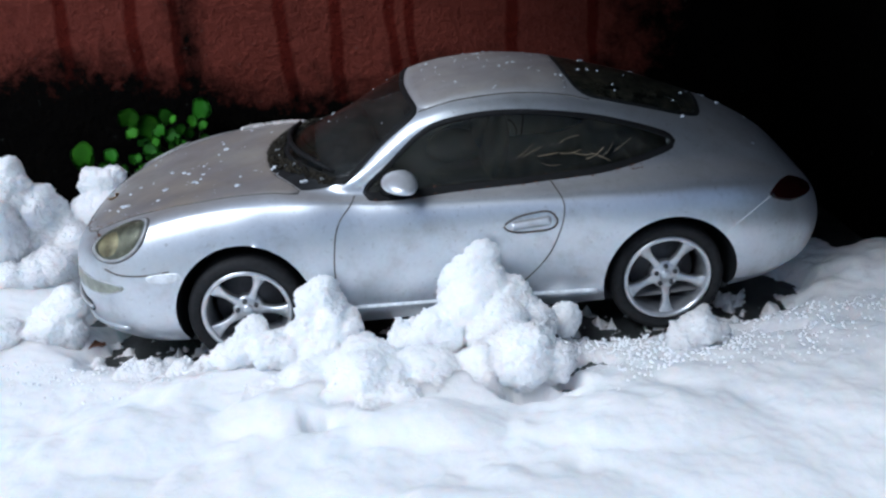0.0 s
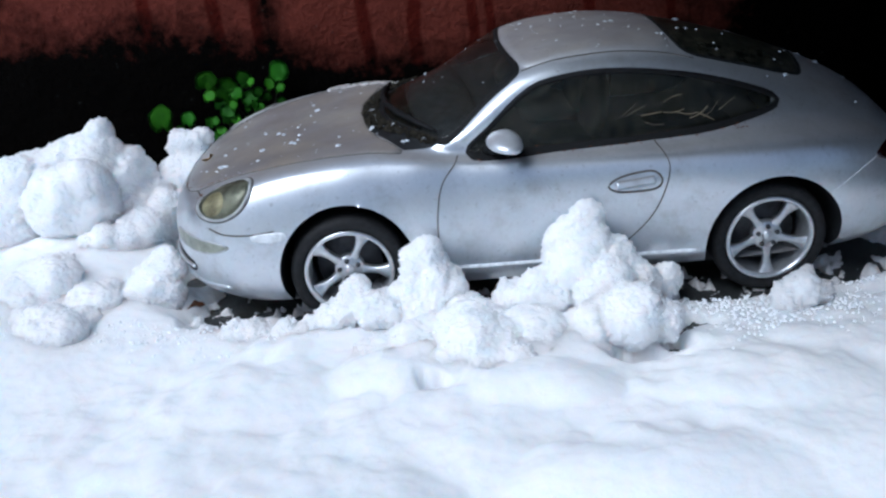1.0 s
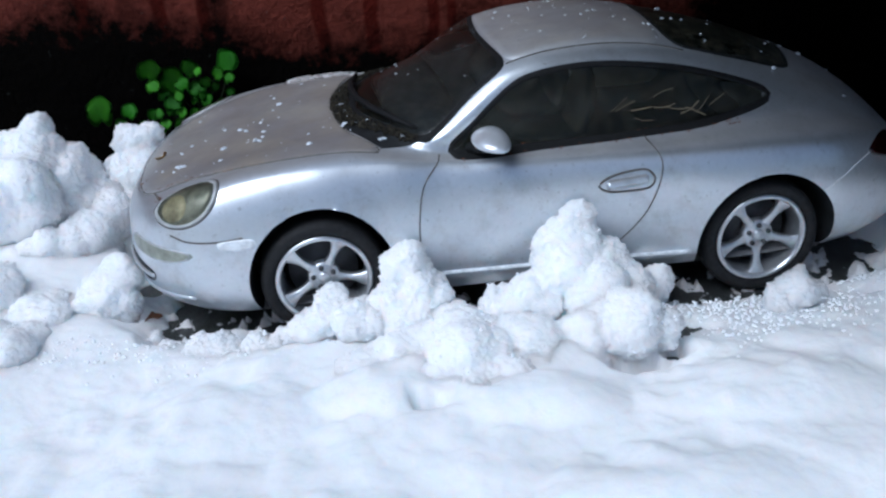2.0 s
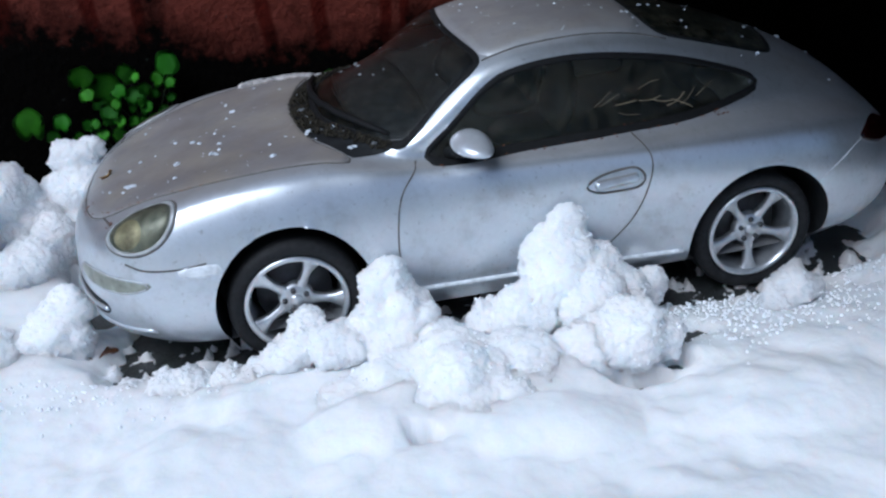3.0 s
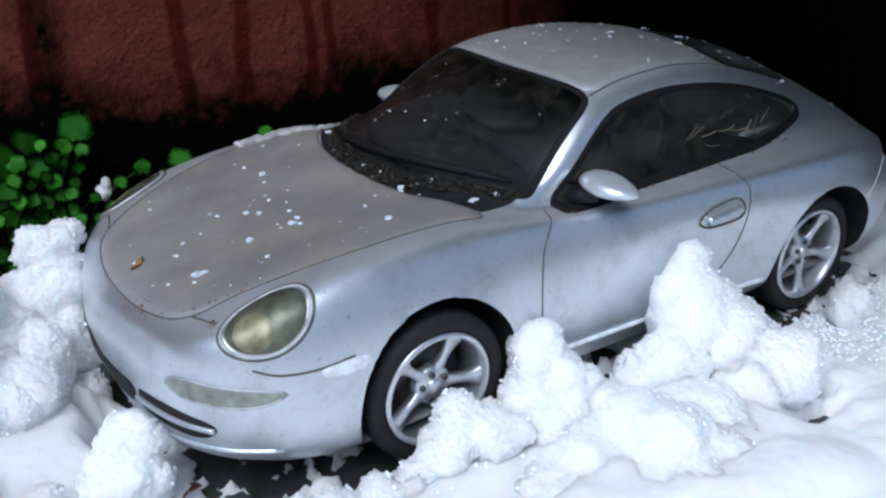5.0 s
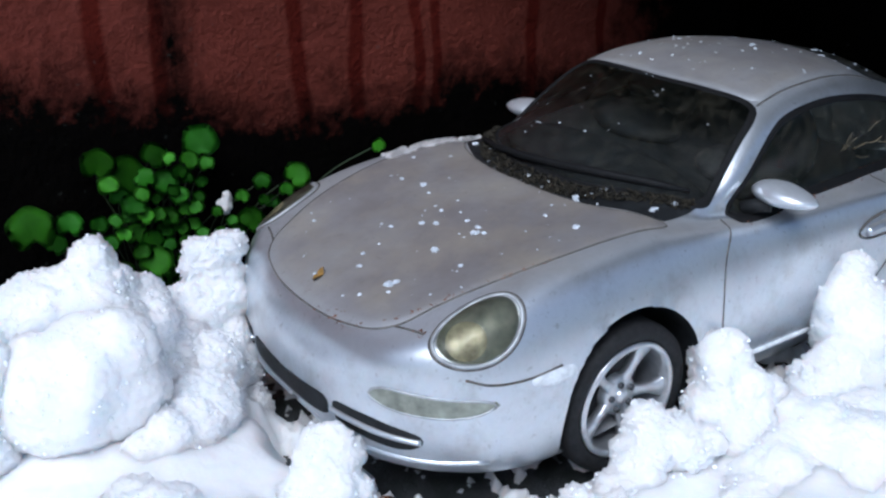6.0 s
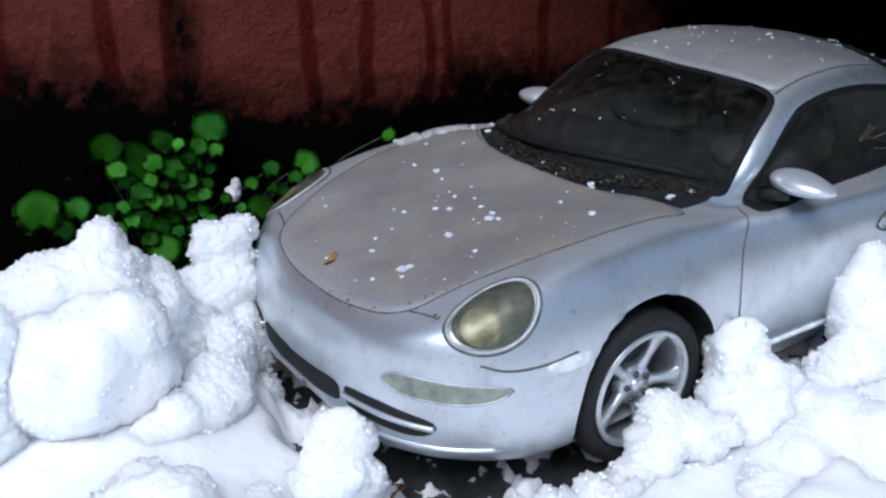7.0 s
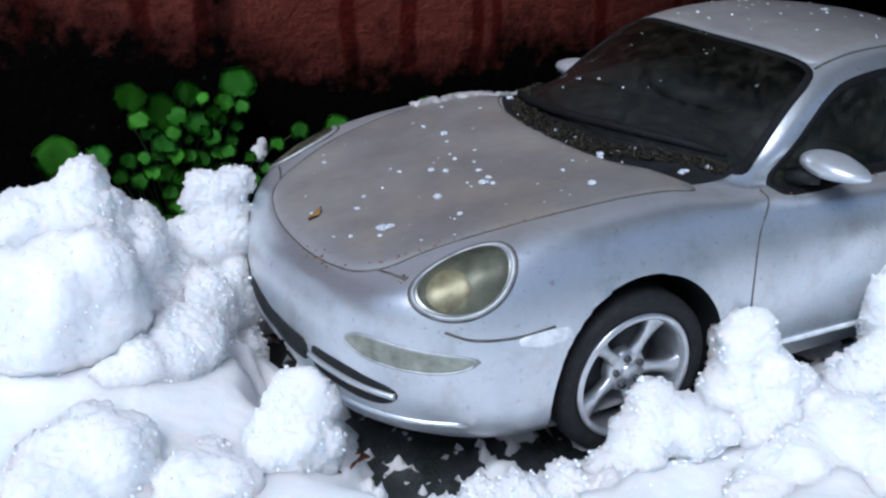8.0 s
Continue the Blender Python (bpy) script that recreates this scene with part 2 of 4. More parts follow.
def curve_through(pts, n, closed=False):
    """n points of a smooth line through pts, evenly spread by length."""
    pts = [np.array(p, float) for p in pts]
    k = len(pts)
    out = []
    last = k if closed else k - 1
    for i in range(last):
        p1, p2 = pts[i], pts[(i + 1) % k]
        p0 = pts[(i - 1) % k] if closed or i > 0 else 2 * p1 - p2
        p3 = pts[(i + 2) % k] if closed or i < k - 2 else 2 * p2 - p1
        for t in np.linspace(0, 1, 12, endpoint=False):
            out.append(0.5 * (2 * p1 + (p2 - p0) * t + (2 * p0 - 5 * p1 + 4 * p2 - p3) * t * t + (3 * p1 - p0 - 3 * p2 + p3) * t ** 3))
    out.append(pts[0] if closed else pts[-1])
    out = np.array(out)
    d = np.concatenate([[0], np.cumsum(np.linalg.norm(np.diff(out, axis=0), axis=1))])
    q = np.linspace(0, d[-1], n, endpoint=not closed)
    return np.stack([np.interp(q, d, out[:, j]) for j in range(out.shape[1])], 1)


# ---- the ground and the wall ----
def ground():
    n = 60
    xs = np.concatenate([[-60, -8, -2], np.linspace(-0.8, 0.8, n), [2, 8, 60]])
    ys = np.concatenate([[-60, -8, -2], np.linspace(-0.8, 0.25, n), [2, 8, 60]])
    verts = []
    for y in ys:
        for x in xs:
            near = abs(x) < 0.8 and -0.8 < y < 0.25
            verts.append((x, y, -0.0014 + 0.001 * noise.noise((x * 60, y * 60, 0)) if near else -0.0014))
    w = len(xs)
    faces = [(j * w + i, j * w + i + 1, (j + 1) * w + i + 1, (j + 1) * w + i) for j in range(len(ys) - 1) for i in range(w - 1)]
    return tagged(part("ground", from_arrays(verts, faces), M_GROUND), "wet dark asphalt ground with grit under the snow", "ground", kind="structure")


def wall():
    x0, x1, h = -1.6, 1.6, 0.46
    nx, nz = 260, 160
    xs, zs = np.linspace(-0.55, 0.55, nx), np.linspace(-0.03, 0.40, nz)
    xs = np.concatenate([[x0], xs, [x1]])
    zs = np.concatenate([zs, [h]])
    verts = []
    for z in zs:
        for x in xs:
            d = 0.0016 * noise.noise((x * 38, 1.7, z * 38)) + 0.0008 * noise.noise((x * 150, 5.1, z * 150)) if abs(x) < 0.56 and z < 0.5 else 0
            verts.append((x, 0.172 + d, z))
    w = len(xs)
    faces = [(j * w + i, j * w + i + 1, (j + 1) * w + i + 1, (j + 1) * w + i) for j in range(len(zs) - 1) for i in range(w - 1)]
    n0 = len(verts)
    verts += [(x0, 0.36, -0.03), (x1, 0.36, -0.03), (x1, 0.36, h), (x0, 0.36, h)]
    top = (len(zs) - 1) * w
    faces += [(n0 + 1, n0, n0 + 3, n0 + 2), (0, top, n0 + 3, n0), (w - 1, n0 + 1, n0 + 2, top + w - 1)]
    faces.append([top + i for i in range(w)] + [n0 + 2, n0 + 3])
    return tagged(part("wall_north", from_arrays(verts, faces), M_WALL), "rough red painted wall, streaked and black with algal growth and painted-in shade", "wall", kind="structure")


def side_shade_wall():
    """An added low wall that darkens the right side and its reflections, with a short thick pier where it meets the
    long wall.
    """
    bm = bmesh.new()
    for mid, size in (((0.43, -0.08, 0.20), (0.18, 0.20, 0.46)), ((0.42, 0.095, 0.20), (0.36, 0.152, 0.46))):
        bmesh.ops.create_cube(bm, size=1, matrix=Matrix.Translation(mid) @ Matrix.Diagonal((*size, 1)))
    bmesh.ops.bevel(bm, geom=bm.edges[:], offset=0.006, segments=2, affect="EDGES")
    return tagged(part("shade_wall_east", bm, M_WALL), "low dark wall added at the right to shade the corner", "wall", kind="structure")


def shade_board():
    # added out of view to keep sun and sky off the car's rear half
    bm = bmesh.new()
    bmesh.ops.create_cube(bm, size=1, matrix=Matrix.Translation((0.27, -0.04, 0.305)) @ Matrix.Diagonal((0.63, 0.40, 0.03, 1)))
    bmesh.ops.bevel(bm, geom=bm.edges[:], offset=0.004, segments=2, affect="EDGES")
    return tagged(part("shade_board", bm, M_DARK), "unseen dark board added to shade the rear of the car", "roof", kind="structure")


ground()
wall()
side_shade_wall()
shade_board()

# ---- the car body ----
# columns: x, sill z, sill y, widest z, widest y, shoulder z, shoulder y, gutter z, gutter y, edge z, edge y, crown z
SECTIONS = np.array([
    (-183.0, 34, 1, 38, 2, 41, 1.8, 42, 1.4, 42.6, .8, 43),
    (-181.6, 27, 10, 37, 19, 44, 16, 46.5, 12, 47.5, 7, 48),
    (-177.8, 20, 23, 36, 36, 49, 31, 53, 23, 54, 13, 54.5),
    (-170.5, 15, 36, 36, 50, 55, 45, 58, 34, 59, 20, 59.5),
    (-159.5, 14, 48, 36, 60.5, 60, 54, 63.3, 40, 63.5, 23, 64),
    (-145, 14, 58, 36, 67, 66, 58, 69.1, 45.5, 68, 25, 68.6),
    (-130, 14, 62, 38, 69, 70.5, 59, 73.1, 44.5, 72, 25, 72.6),
    (-110, 15, 63, 42, 70, 73.8, 59.5, 76.8, 45.5, 76, 25, 76.6),
    (-90, 16, 63, 45, 70, 75, 60, 79, 47.5, 78.8, 26, 79.8),
    (-76, 16, 63, 45, 69.5, 74.8, 60, 79.4, 49.5, 80.6, 28, 82.2),
    (-70, 16, 63, 45, 69, 74.8, 60, 78.5, 48.5, 82, 31, 85.4),
    (-60, 16, 63, 45, 68.5, 74.2, 60.5, 77.3, 51.5, 83.5, 38, 90.8),
    (-45, 16, 63, 45, 68, 73, 60, 75.5, 53.5, 81, 50.5, 98.2),
    (-30, 16, 63, 45, 68, 71.5, 61.5, 75.5, 53, 91, 49.6, 105),
    (-11, 16, 63, 45, 68, 70.5, 62.5, 75.5, 52.5, 104, 45.4, 111.5),
    (10, 16, 63, 45, 68, 70, 63, 75.5, 52, 108.6, 43.8, 116.2),
    (30, 16, 63, 45, 68.5, 70, 64, 75.8, 52, 109.5, 43.3, 117.4),
    (50, 16, 63, 46, 70, 70, 65.5, 76.8, 51.5, 107.6, 42.8, 116.4),
    (75, 16, 63, 47, 73, 70.5, 67.5, 79, 51.5, 102.2, 40, 112.4),
    (100, 17, 64, 48, 74.5, 70.8, 68.5, 79.8, 51.5, 94.5, 38.5, 105.9),
    (120, 18, 64, 47, 74, 70.5, 67.5, 78.5, 51, 88, 36.5, 98.5),
    (145, 19, 60, 45, 69, 67.5, 62, 73.5, 48, 80.2, 33.5, 87.5),
    (165, 21, 51, 43, 60, 61.5, 53.5, 66.5, 43, 71, 30, 75.5),
    (178, 24, 39, 41, 48, 53, 44, 57.5, 36, 60, 24, 62.5),
    (186, 29, 24, 39, 33, 45, 30, 48.5, 25, 50.5, 16, 52),
    (190, 34, 2, 38, 3, 40, 2.5, 41, 2, 41.6, 1, 42),
])


def pchip(xk, yk, xq):
    """Smooth interpolation that never overshoots its keys."""
    h, d = np.diff(xk), np.diff(yk) / np.diff(xk)
    m = np.zeros_like(yk)
    for i in range(1, len(xk) - 1):
        if d[i - 1] * d[i] > 0:
            w1, w2 = 2 * h[i] + h[i - 1], h[i] + 2 * h[i - 1]
            m[i] = (w1 + w2) / (w1 / d[i - 1] + w2 / d[i])
    m[0], m[-1] = d[0], d[-1]
    i = np.clip(np.searchsorted(xk, xq) - 1, 0, len(xk) - 2)
    t = (xq - xk[i]) / h[i]
    return ((2 * t ** 3 - 3 * t ** 2 + 1) * yk[i] + (t ** 3 - 2 * t ** 2 + t) * h[i] * m[i] + (-2 * t ** 3 + 3 * t ** 2) * yk[i + 1] + (t ** 3 - t ** 2) * h[i] * m[i + 1])


def smooth_rows(a, times):
    for _ in range(times):
        b = a.copy()
        b[2:-2] = 0.25 * a[1:-3] + 0.5 * a[2:-2] + 0.25 * a[3:-1]
        a = b
    return a


def body_grid():
    u = np.linspace(0, 1, 60)
    front = -183 + 24 * u ** 2.2
    rear = 190 - 25 * u[::-1] ** 2.2
    xs = np.concatenate([front, np.arange(-157.6, 164, 1.4), rear])
    keys = np.stack([pchip(SECTIONS[:, 0], SECTIONS[:, j], xs) for j in range(1, 12)], 1)
    mid = slice(58, len(xs) - 58)
    keys[mid] = smooth_rows(keys[mid], 10)
    seg = (7, 12, 12, 11, 14, 20)
    rows = []
    for x, k in zip(xs, keys):
        zb, wb, zm, wm, zs, ws, zg, wg, zr, wr, zc = k
        p = [(wb, zb), (wb + 0.62 * (wm - wb), zb + 0.25 * (zm - zb)), (wm, zm), (ws, zs), (wg, zg), (wr, zr), (0.0, zc)]
        p = [np.array(q) for q in p]
        ext = [2 * p[0] - p[1]] + p + [np.array((-wr, zr))]
        line = [(0.0, zb)]
        for i in range(6):
            p0, p1, p2, p3 = ext[i], ext[i + 1], ext[i + 2], ext[i + 3]
            ta = 0.0
            tb = ta + max(1e-6, np.linalg.norm(p1 - p0)) ** 0.5
            tc = tb + max(1e-6, np.linalg.norm(p2 - p1)) ** 0.5
            td = tc + max(1e-6, np.linalg.norm(p3 - p2)) ** 0.5
            for t in np.linspace(tb, tc, seg[i], endpoint=False):
                a1 = (tb - t) / (tb - ta) * p0 + (t - ta) / (tb - ta) * p1
                a2 = (tc - t) / (tc - tb) * p1 + (t - tb) / (tc - tb) * p2
                a3 = (td - t) / (td - tc) * p2 + (t - tc) / (td - tc) * p3
                b1 = (tc - t) / (tc - ta) * a1 + (t - ta) / (tc - ta) * a2
                b2 = (td - t) / (td - tb) * a2 + (t - tb) / (td - tb) * a3
                line.append(tuple((tc - t) / (tc - tb) * b1 + (t - tb) / (tc - tb) * b2))
        line.append((0.0, zc))
        rows.append([(x * MM, -y * MM, z * MM) for y, z in line] + [(x * MM, y * MM, z * MM) for y, z in line[-2:0:-1]])
    return rows


def shell(rows):
    bm = bmesh.new()
    n = len(rows[0])
    grid = [[bm.verts.new(v) for v in r] for r in rows]
    for a, b in zip(grid, grid[1:]):
        for k in range(n):
            bm.faces.new((a[k], b[k], b[(k + 1) % n], a[(k + 1) % n]))
    bm.faces.new(grid[0])
    bm.faces.new(grid[-1][::-1])
    bmesh.ops.recalc_face_normals(bm, faces=bm.faces)
    return bm


from mathutils.bvhtree import BVHTree

BODY = shell(body_grid())
SKIN = BVHTree.FromBMesh(BODY)


def on_skin(a, b, axis, offset=0.0):
    """The point of the body met along an axis: 'side' (x, z from -y), 'far' (x, z from +y), 'top' (x, y), 'front' (y, z)."""
    if isinstance(axis, tuple):
        c, u, v, w = axis
        start, way = c + u * float(a) + v * float(b) - w * 0.06, w
        p, nrm, _, _ = SKIN.ray_cast(start, way)
        if p is None:
            p, nrm, _, _ = SKIN.find_nearest(start + 0.06 * w)
        if nrm.dot(way) > 0:
            nrm = -nrm
        return p + offset * nrm, nrm
    start, way = {"side": ((a, -0.2, b), (0, 1, 0)), "far": ((a, 0.2, b), (0, -1, 0)), "top": ((a, b, 0.3), (0, 0, -1)), "front": ((-0.3, a, b), (1, 0, 0)), "back": ((0.3, a, b), (-1, 0, 0))}[axis]
    p, nrm, _, _ = SKIN.ray_cast(Vector(start), Vector(way))
    if p is None:
        p, nrm, _, _ = SKIN.find_nearest(Vector(start) + 0.14 * Vector(way))
    if nrm.dot(Vector(way)) > 0:
        nrm = -nrm
    return p + offset * nrm, nrm


def pane(outline, axis, offset, n=56, rings=9, rim=0.0006):
    """A thin curved sheet that follows the body inside an outline, with a turned-in rim."""
    edge = curve_through([(a * MM, b * MM) for a, b in outline], n, True)
    c = edge.mean(0)
    bm = bmesh.new()
    loops = []
    for r in range(rings, 0, -1):
        s = r / rings
        loops.append([bm.verts.new(on_skin(*(c + s * (e - c)), axis, offset)[0]) for e in edge])
    lip = [bm.verts.new(on_skin(*(c + (1 + 0.0009 / np.linalg.norm(e - c)) * (e - c)), axis, offset - rim)[0]) for e in edge]
    mid = bm.verts.new(on_skin(*c, axis, offset)[0])
    for a, b in zip([lip] + loops, loops):
        for k in range(n):
            bm.faces.new((a[k], a[(k + 1) % n], b[(k + 1) % n], b[k]))
    for k in range(n):
        bm.faces.new((loops[-1][k], loops[-1][(k + 1) % n], mid))
    bmesh.ops.recalc_face_normals(bm, faces=bm.faces)
    return bm


def bead(line, axis, radius, offset=0.0, n=40, closed=False, sides=6):
    pts = curve_through([(a * MM, b * MM) for a, b in line], n, closed)
    return tube([on_skin(*p, axis, offset)[0] for p in pts], radius, sides, closed)


def ribbon(line, axis, width, offset, n=60, closed=True, inner=None):
    """A flat band that lies on the body along an outline, grown inwards by width."""
    pts = curve_through([(a * MM, b * MM) for a, b in line], n, closed)
    c = pts.mean(0)
    bm = bmesh.new()
    rows = []
    for i, p in enumerate(pts):
        a, b = pts[(i - 1) % n], pts[(i + 1) % n]
        d = (b - a) / np.linalg.norm(b - a)
        nrm = np.array((-d[1], d[0]))
        if nrm.dot(c - p) < 0:
            nrm = -nrm
        rows.append([bm.verts.new(on_skin(*(p - 0.0014 * nrm), axis, offset - 0.0006)[0])] + [bm.verts.new(on_skin(*(p + f * nrm), axis, offset)[0]) for f in (-0.0009, 0.4 * width, width)] + [bm.verts.new(on_skin(*(p + 1.1 * width * nrm), axis, offset - 0.0006)[0])])
    for i in range(n if closed else n - 1):
        a, b = rows[i], rows[(i + 1) % n]
        for k in range(4):
            bm.faces.new((a[k], b[k], b[k + 1], a[k + 1]))
    bmesh.ops.recalc_face_normals(bm, faces=bm.faces)
    return bm


def inside(poly, px, py):
    hit = False
    n = len(poly)
    for i in range(n):
        x1, y1 = poly[i]
        x2, y2 = poly[(i + 1) % n]
        if (y1 > py) != (y2 > py) and px < (x2 - x1) * (py - y1) / (y2 - y1) + x1:
            hit = not hit
    return hit


SIDE_WINDOW = [(-37, 76), (-27, 85.5), (-12, 98), (0, 103.4), (22, 105.8), (45, 104.3), (70, 99.5), (95, 92), (107, 86.6), (103, 83), (75, 78), (40, 75.5), (0, 74.5), (-25, 74.2)]
WS_HALF = [(-73, 20), (-65, 35), (-55.5, 45), (-47, 50), (-40, 48.6), (-26, 45.2), (-15, 42.5), (-11.5, 38), (-14, 22)]
WINDSCREEN = [(-75, 0)] + WS_HALF + [(-15.5, 0)] + [(a, -b) for a, b in WS_HALF[::-1]]
REAR_WINDOW = [(62, 0), (63, 20), (67, 33), (80, 34), (100, 31.5), (118, 28), (127, 22), (130, 0), (127, -22), (118, -28), (100, -31.5), (80, -34), (67, -33), (63, -20)]
# the car leans a little: its far wheels stand on packed snow
CARM = Matrix.Translation((-0.097, -0.066, 0)) @ Matrix.Rotation(radians(0.5), 4, "Z") @ Matrix.Translation((0.097, 0, 0)) @ Matrix.Rotation(radians(1.7), 4, "X") @ Matrix.Translation((0, 0.074, 0)) @ Matrix.Diagonal((1, 1.10, 1, 1))
HUBS = ((-95.5, 27.5), (100.0, 26.5))
ARCH_X, ARCH_Z = 31.2, 31.4


def cowl_sheet():
    """The sunken black strip between hood and windscreen."""
    bm = bmesh.new()
    rows = []
    for k in range(61):
        t = -1 + k / 30
        y = 50 * t
        x1 = -74 + 27 * abs(t) ** 2.4
        x0 = -85 + 19 * abs(t) ** 2.5
        rows.append([bm.verts.new(on_skin((x0 + (x1 - x0) * f) * MM, y * MM, "top", 0.0002)[0]) for f in np.linspace(0, 1, 7)])
    for a, b in zip(rows, rows[1:]):
        for k in range(6):
            bm.faces.new((a[k], b[k], b[k + 1], a[k + 1]))
    bmesh.ops.recalc_face_normals(bm, faces=bm.faces)
    return bm


def lamp_frame(s):
    """Where a headlamp lies: its middle, its long and short directions, and the way into the body."""
    c = Vector((-0.1475, s * 0.0535, 0.0625))
    u = Vector((28, s * 9, 17)).normalized()
    w = Vector((0.60, -s * 0.62, -0.50))
    w = (w - w.dot(u) * u).normalized()
    v = w.cross(u) if s < 0 else u.cross(w)
    return (c, u, -v if v.z < 0 else v, w)


def toy_car():
    car = new("model_car")
    tagged(car, "dusty silver model sports coupe standing in the snow", "toy car")
    side_poly = curve_through(SIDE_WINDOW, 80, True)
    ws_poly = curve_through(WINDSCREEN, 80, True)
    rw_poly = curve_through(REAR_WINDOW, 80, True)
    # panes, seals, seams and lamps laid on the closed skin
    for axis in ("side", "far"):
        far = axis == "far"
        part("side_window", pane(SIDE_WINDOW, axis, 0.0001, 72, 10), M_SIDEGLASS, car, "grimy dark side window with dry grass stuck inside").visible_shadow = False
        part("window_seal", ribbon(SIDE_WINDOW, axis, 0.0010, 0.0004, 110), M_RUBBER, car)
        part("door_seam", bead([(-42, 75), (-50, 66), (-53, 54), (-53.5, 40), (-51, 27), (0, 25.5), (24, 27), (33, 33), (43, 44), (49, 56), (51.5, 68), (47, 76)], axis, 0.00038, -0.0001, 120), M_SEAM, car)
        part("bumper_seam", bead([(-157, 52), (-150, 50), (-138, 50), (-127, 51.5)], axis, 0.0004, 0, 30), M_SEAM, car)
        part("rear_bumper_seam", bead([(123, 50), (132, 55), (141, 59.5), (150, 63)], axis, 0.00028, 0.0, 30), M_TRIM, car)
        part("side_marker", pane([(-136, 50), (-126, 50.6), (-123, 50), (-123.6, 47.2), (-134, 46.9), (-137, 48)], axis, 0.0005, 30, 4), M_TRIM, car, "small white side marker lamp")
        part("sill_strip", bead([(-56, 25.5), (-20, 25), (30, 24.5), (66, 25)], axis, 0.0011, 0.0001, 40), M_TRIM, car)
        handle_pan = part("door_handle", pane([(24, 59.5), (29, 63), (38, 65), (45, 65), (48, 61), (45, 57.5), (36, 56.5), (28, 56.8)], axis, 0.0003, 40, 6), M_PAINT, car, "recessed silver door handle with a pull bar")
        part("handle_ring", bead([(24, 59.5), (29, 63), (38, 65), (45, 65), (48, 61), (45, 57.5), (36, 56.5), (28, 56.8)], axis, 0.0005, 0.0003, 44, True), M_SEAM, handle_pan)
        part("pull_bar", bead([(27, 59.5), (33, 60.2), (40, 61), (45, 61.6)], axis, [0.001] + [0.0021] * 26 + [0.001], 0.0009, 28, sides=8), M_PAINT, handle_pan)
        s = 1 if far else -1
        frame_l = lamp_frame(s)
        oval = [(14.4 * math.cos(q), 8.5 * math.sin(q) + 1.0 * math.cos(2 * q)) for q in np.linspace(0, 2 * math.pi, 14, endpoint=False)]
        lamp = part("headlamp", pane([(0.9 * a, 0.9 * b) for a, b in oval], frame_l, 0.0010, 56, 8, 0.0016), M_LAMP, car, "oval headlamp with a yellowed cloudy lens")
        part("reflector", pane([(0.86 * a, 0.86 * b) for a, b in oval], frame_l, 0.0003, 56, 6), M_REFLECTOR, lamp)
        part("bulb", pane([(-5.0 + 5.6 * math.cos(q), -0.8 + 5.0 * math.sin(q)) for q in np.linspace(0, 2 * math.pi, 12, endpoint=False)], frame_l, 0.0006, 30, 4), M_BULB, lamp)
        part("headlamp_ring", bead(oval, frame_l, 0.0007, 0.0001, 72, True), M_RINGS, lamp)
        part("ring_gap", bead([(1.07 * a, 1.09 * b) for a, b in oval], frame_l, 0.0004, 0.0, 72, True), M_SEAM, lamp)
        part("tail_lamp", pane([(148, 63), (156, 66), (168, 62.5), (175, 57.5), (171, 56.5), (159, 58), (151, 60.5)], axis, 0.0006, 40, 6), M_TAIL, car, "dark red tail lamp")
        fog_line = [(s * 39, 43.2), (s * 43, 46.4), (s * 54, 46.4), (s * 64, 45), (s * 62.5, 41), (s * 54.5, 40), (s * 44.5, 40.7)]
        fog = part("fog_lamp", pane(fog_line, "front", 0.0003, 44, 6), M_FOG, car, "cloudy greenish fog lamp lens")
        part("fog_ring", bead(fog_line, "front", 0.0004, 0.0001, 50, True), M_RINGS, fog)
        intake = part("air_intake", pane([(s * 27, 34.8), (s * 38, 35), (s * 48, 34), (s * 52.5, 32.5), (s * 52.5, 29.5), (s * 48, 26.5), (s * 38, 26.5), (s * 27.5, 28), (s * 26, 31)], "front", 0.0003, 44, 6), M_DARK, car, "black side air intake slot")
        part("intake_bar", bead([(s * 25, 31.5), (s * 34, 31.4), (s * 44, 31), (s * 53, 30.8)], "front", 0.0010, 0.0006, 30), M_PAINT, intake)
        part("chin_ridge", bead([(s * 2, 21.5), (s * 20, 21.5), (s * 38, 22), (s * 54, 22.5), (s * 63, 23)], "front", 0.0012, -0.0003, 40), M_PAINT, car)
        # door mirror
        bm = bmesh.new()
        bmesh.ops.create_uvsphere(bm, u_segments=28, v_segments=16, radius=1)
        for v in bm.verts:
            x, y, z = v.co
            k = 1 - 0.25 * max(0, y)
            v.co = Vector((-0.0195 + (0.0100 if x < 0 else 0.0062) * x, s * (0.0625 + 0.0115 * y), 0.0820 + (0.0050 if z > 0 else 0.0040) * z * k - 0.0008 * x))
        mir = part("door_mirror", bm, M_CHROME, car, "bright silver door mirror")
        part("mirror_arm", tube([(-0.028, s * 0.0525, 0.0755), (-0.026, s * 0.056, 0.0775), (-0.024, s * 0.060, 0.079)], [0.003, 0.0026, 0.003], 10), M_DARK, mir)
    part("centre_intake", pane([(-21, 34.5), (-8, 34), (8, 34), (21, 34.5), (23, 31), (21, 27.5), (8, 26), (-8, 26), (-21, 27.5), (-23, 31)], "front", 0.0003, 44, 6), M_DARK, car, "black centre air intake")
    windscreen = part("windscreen", pane(WINDSCREEN, "top", 0.0001, 90, 12), M_GLASS, car, "dirty windscreen with water drops and grit")
    windscreen.visible_shadow = False
    part("windscreen_seal", ribbon(WINDSCREEN, "top", 0.0012, 0.0004, 150), M_RUBBER, car)
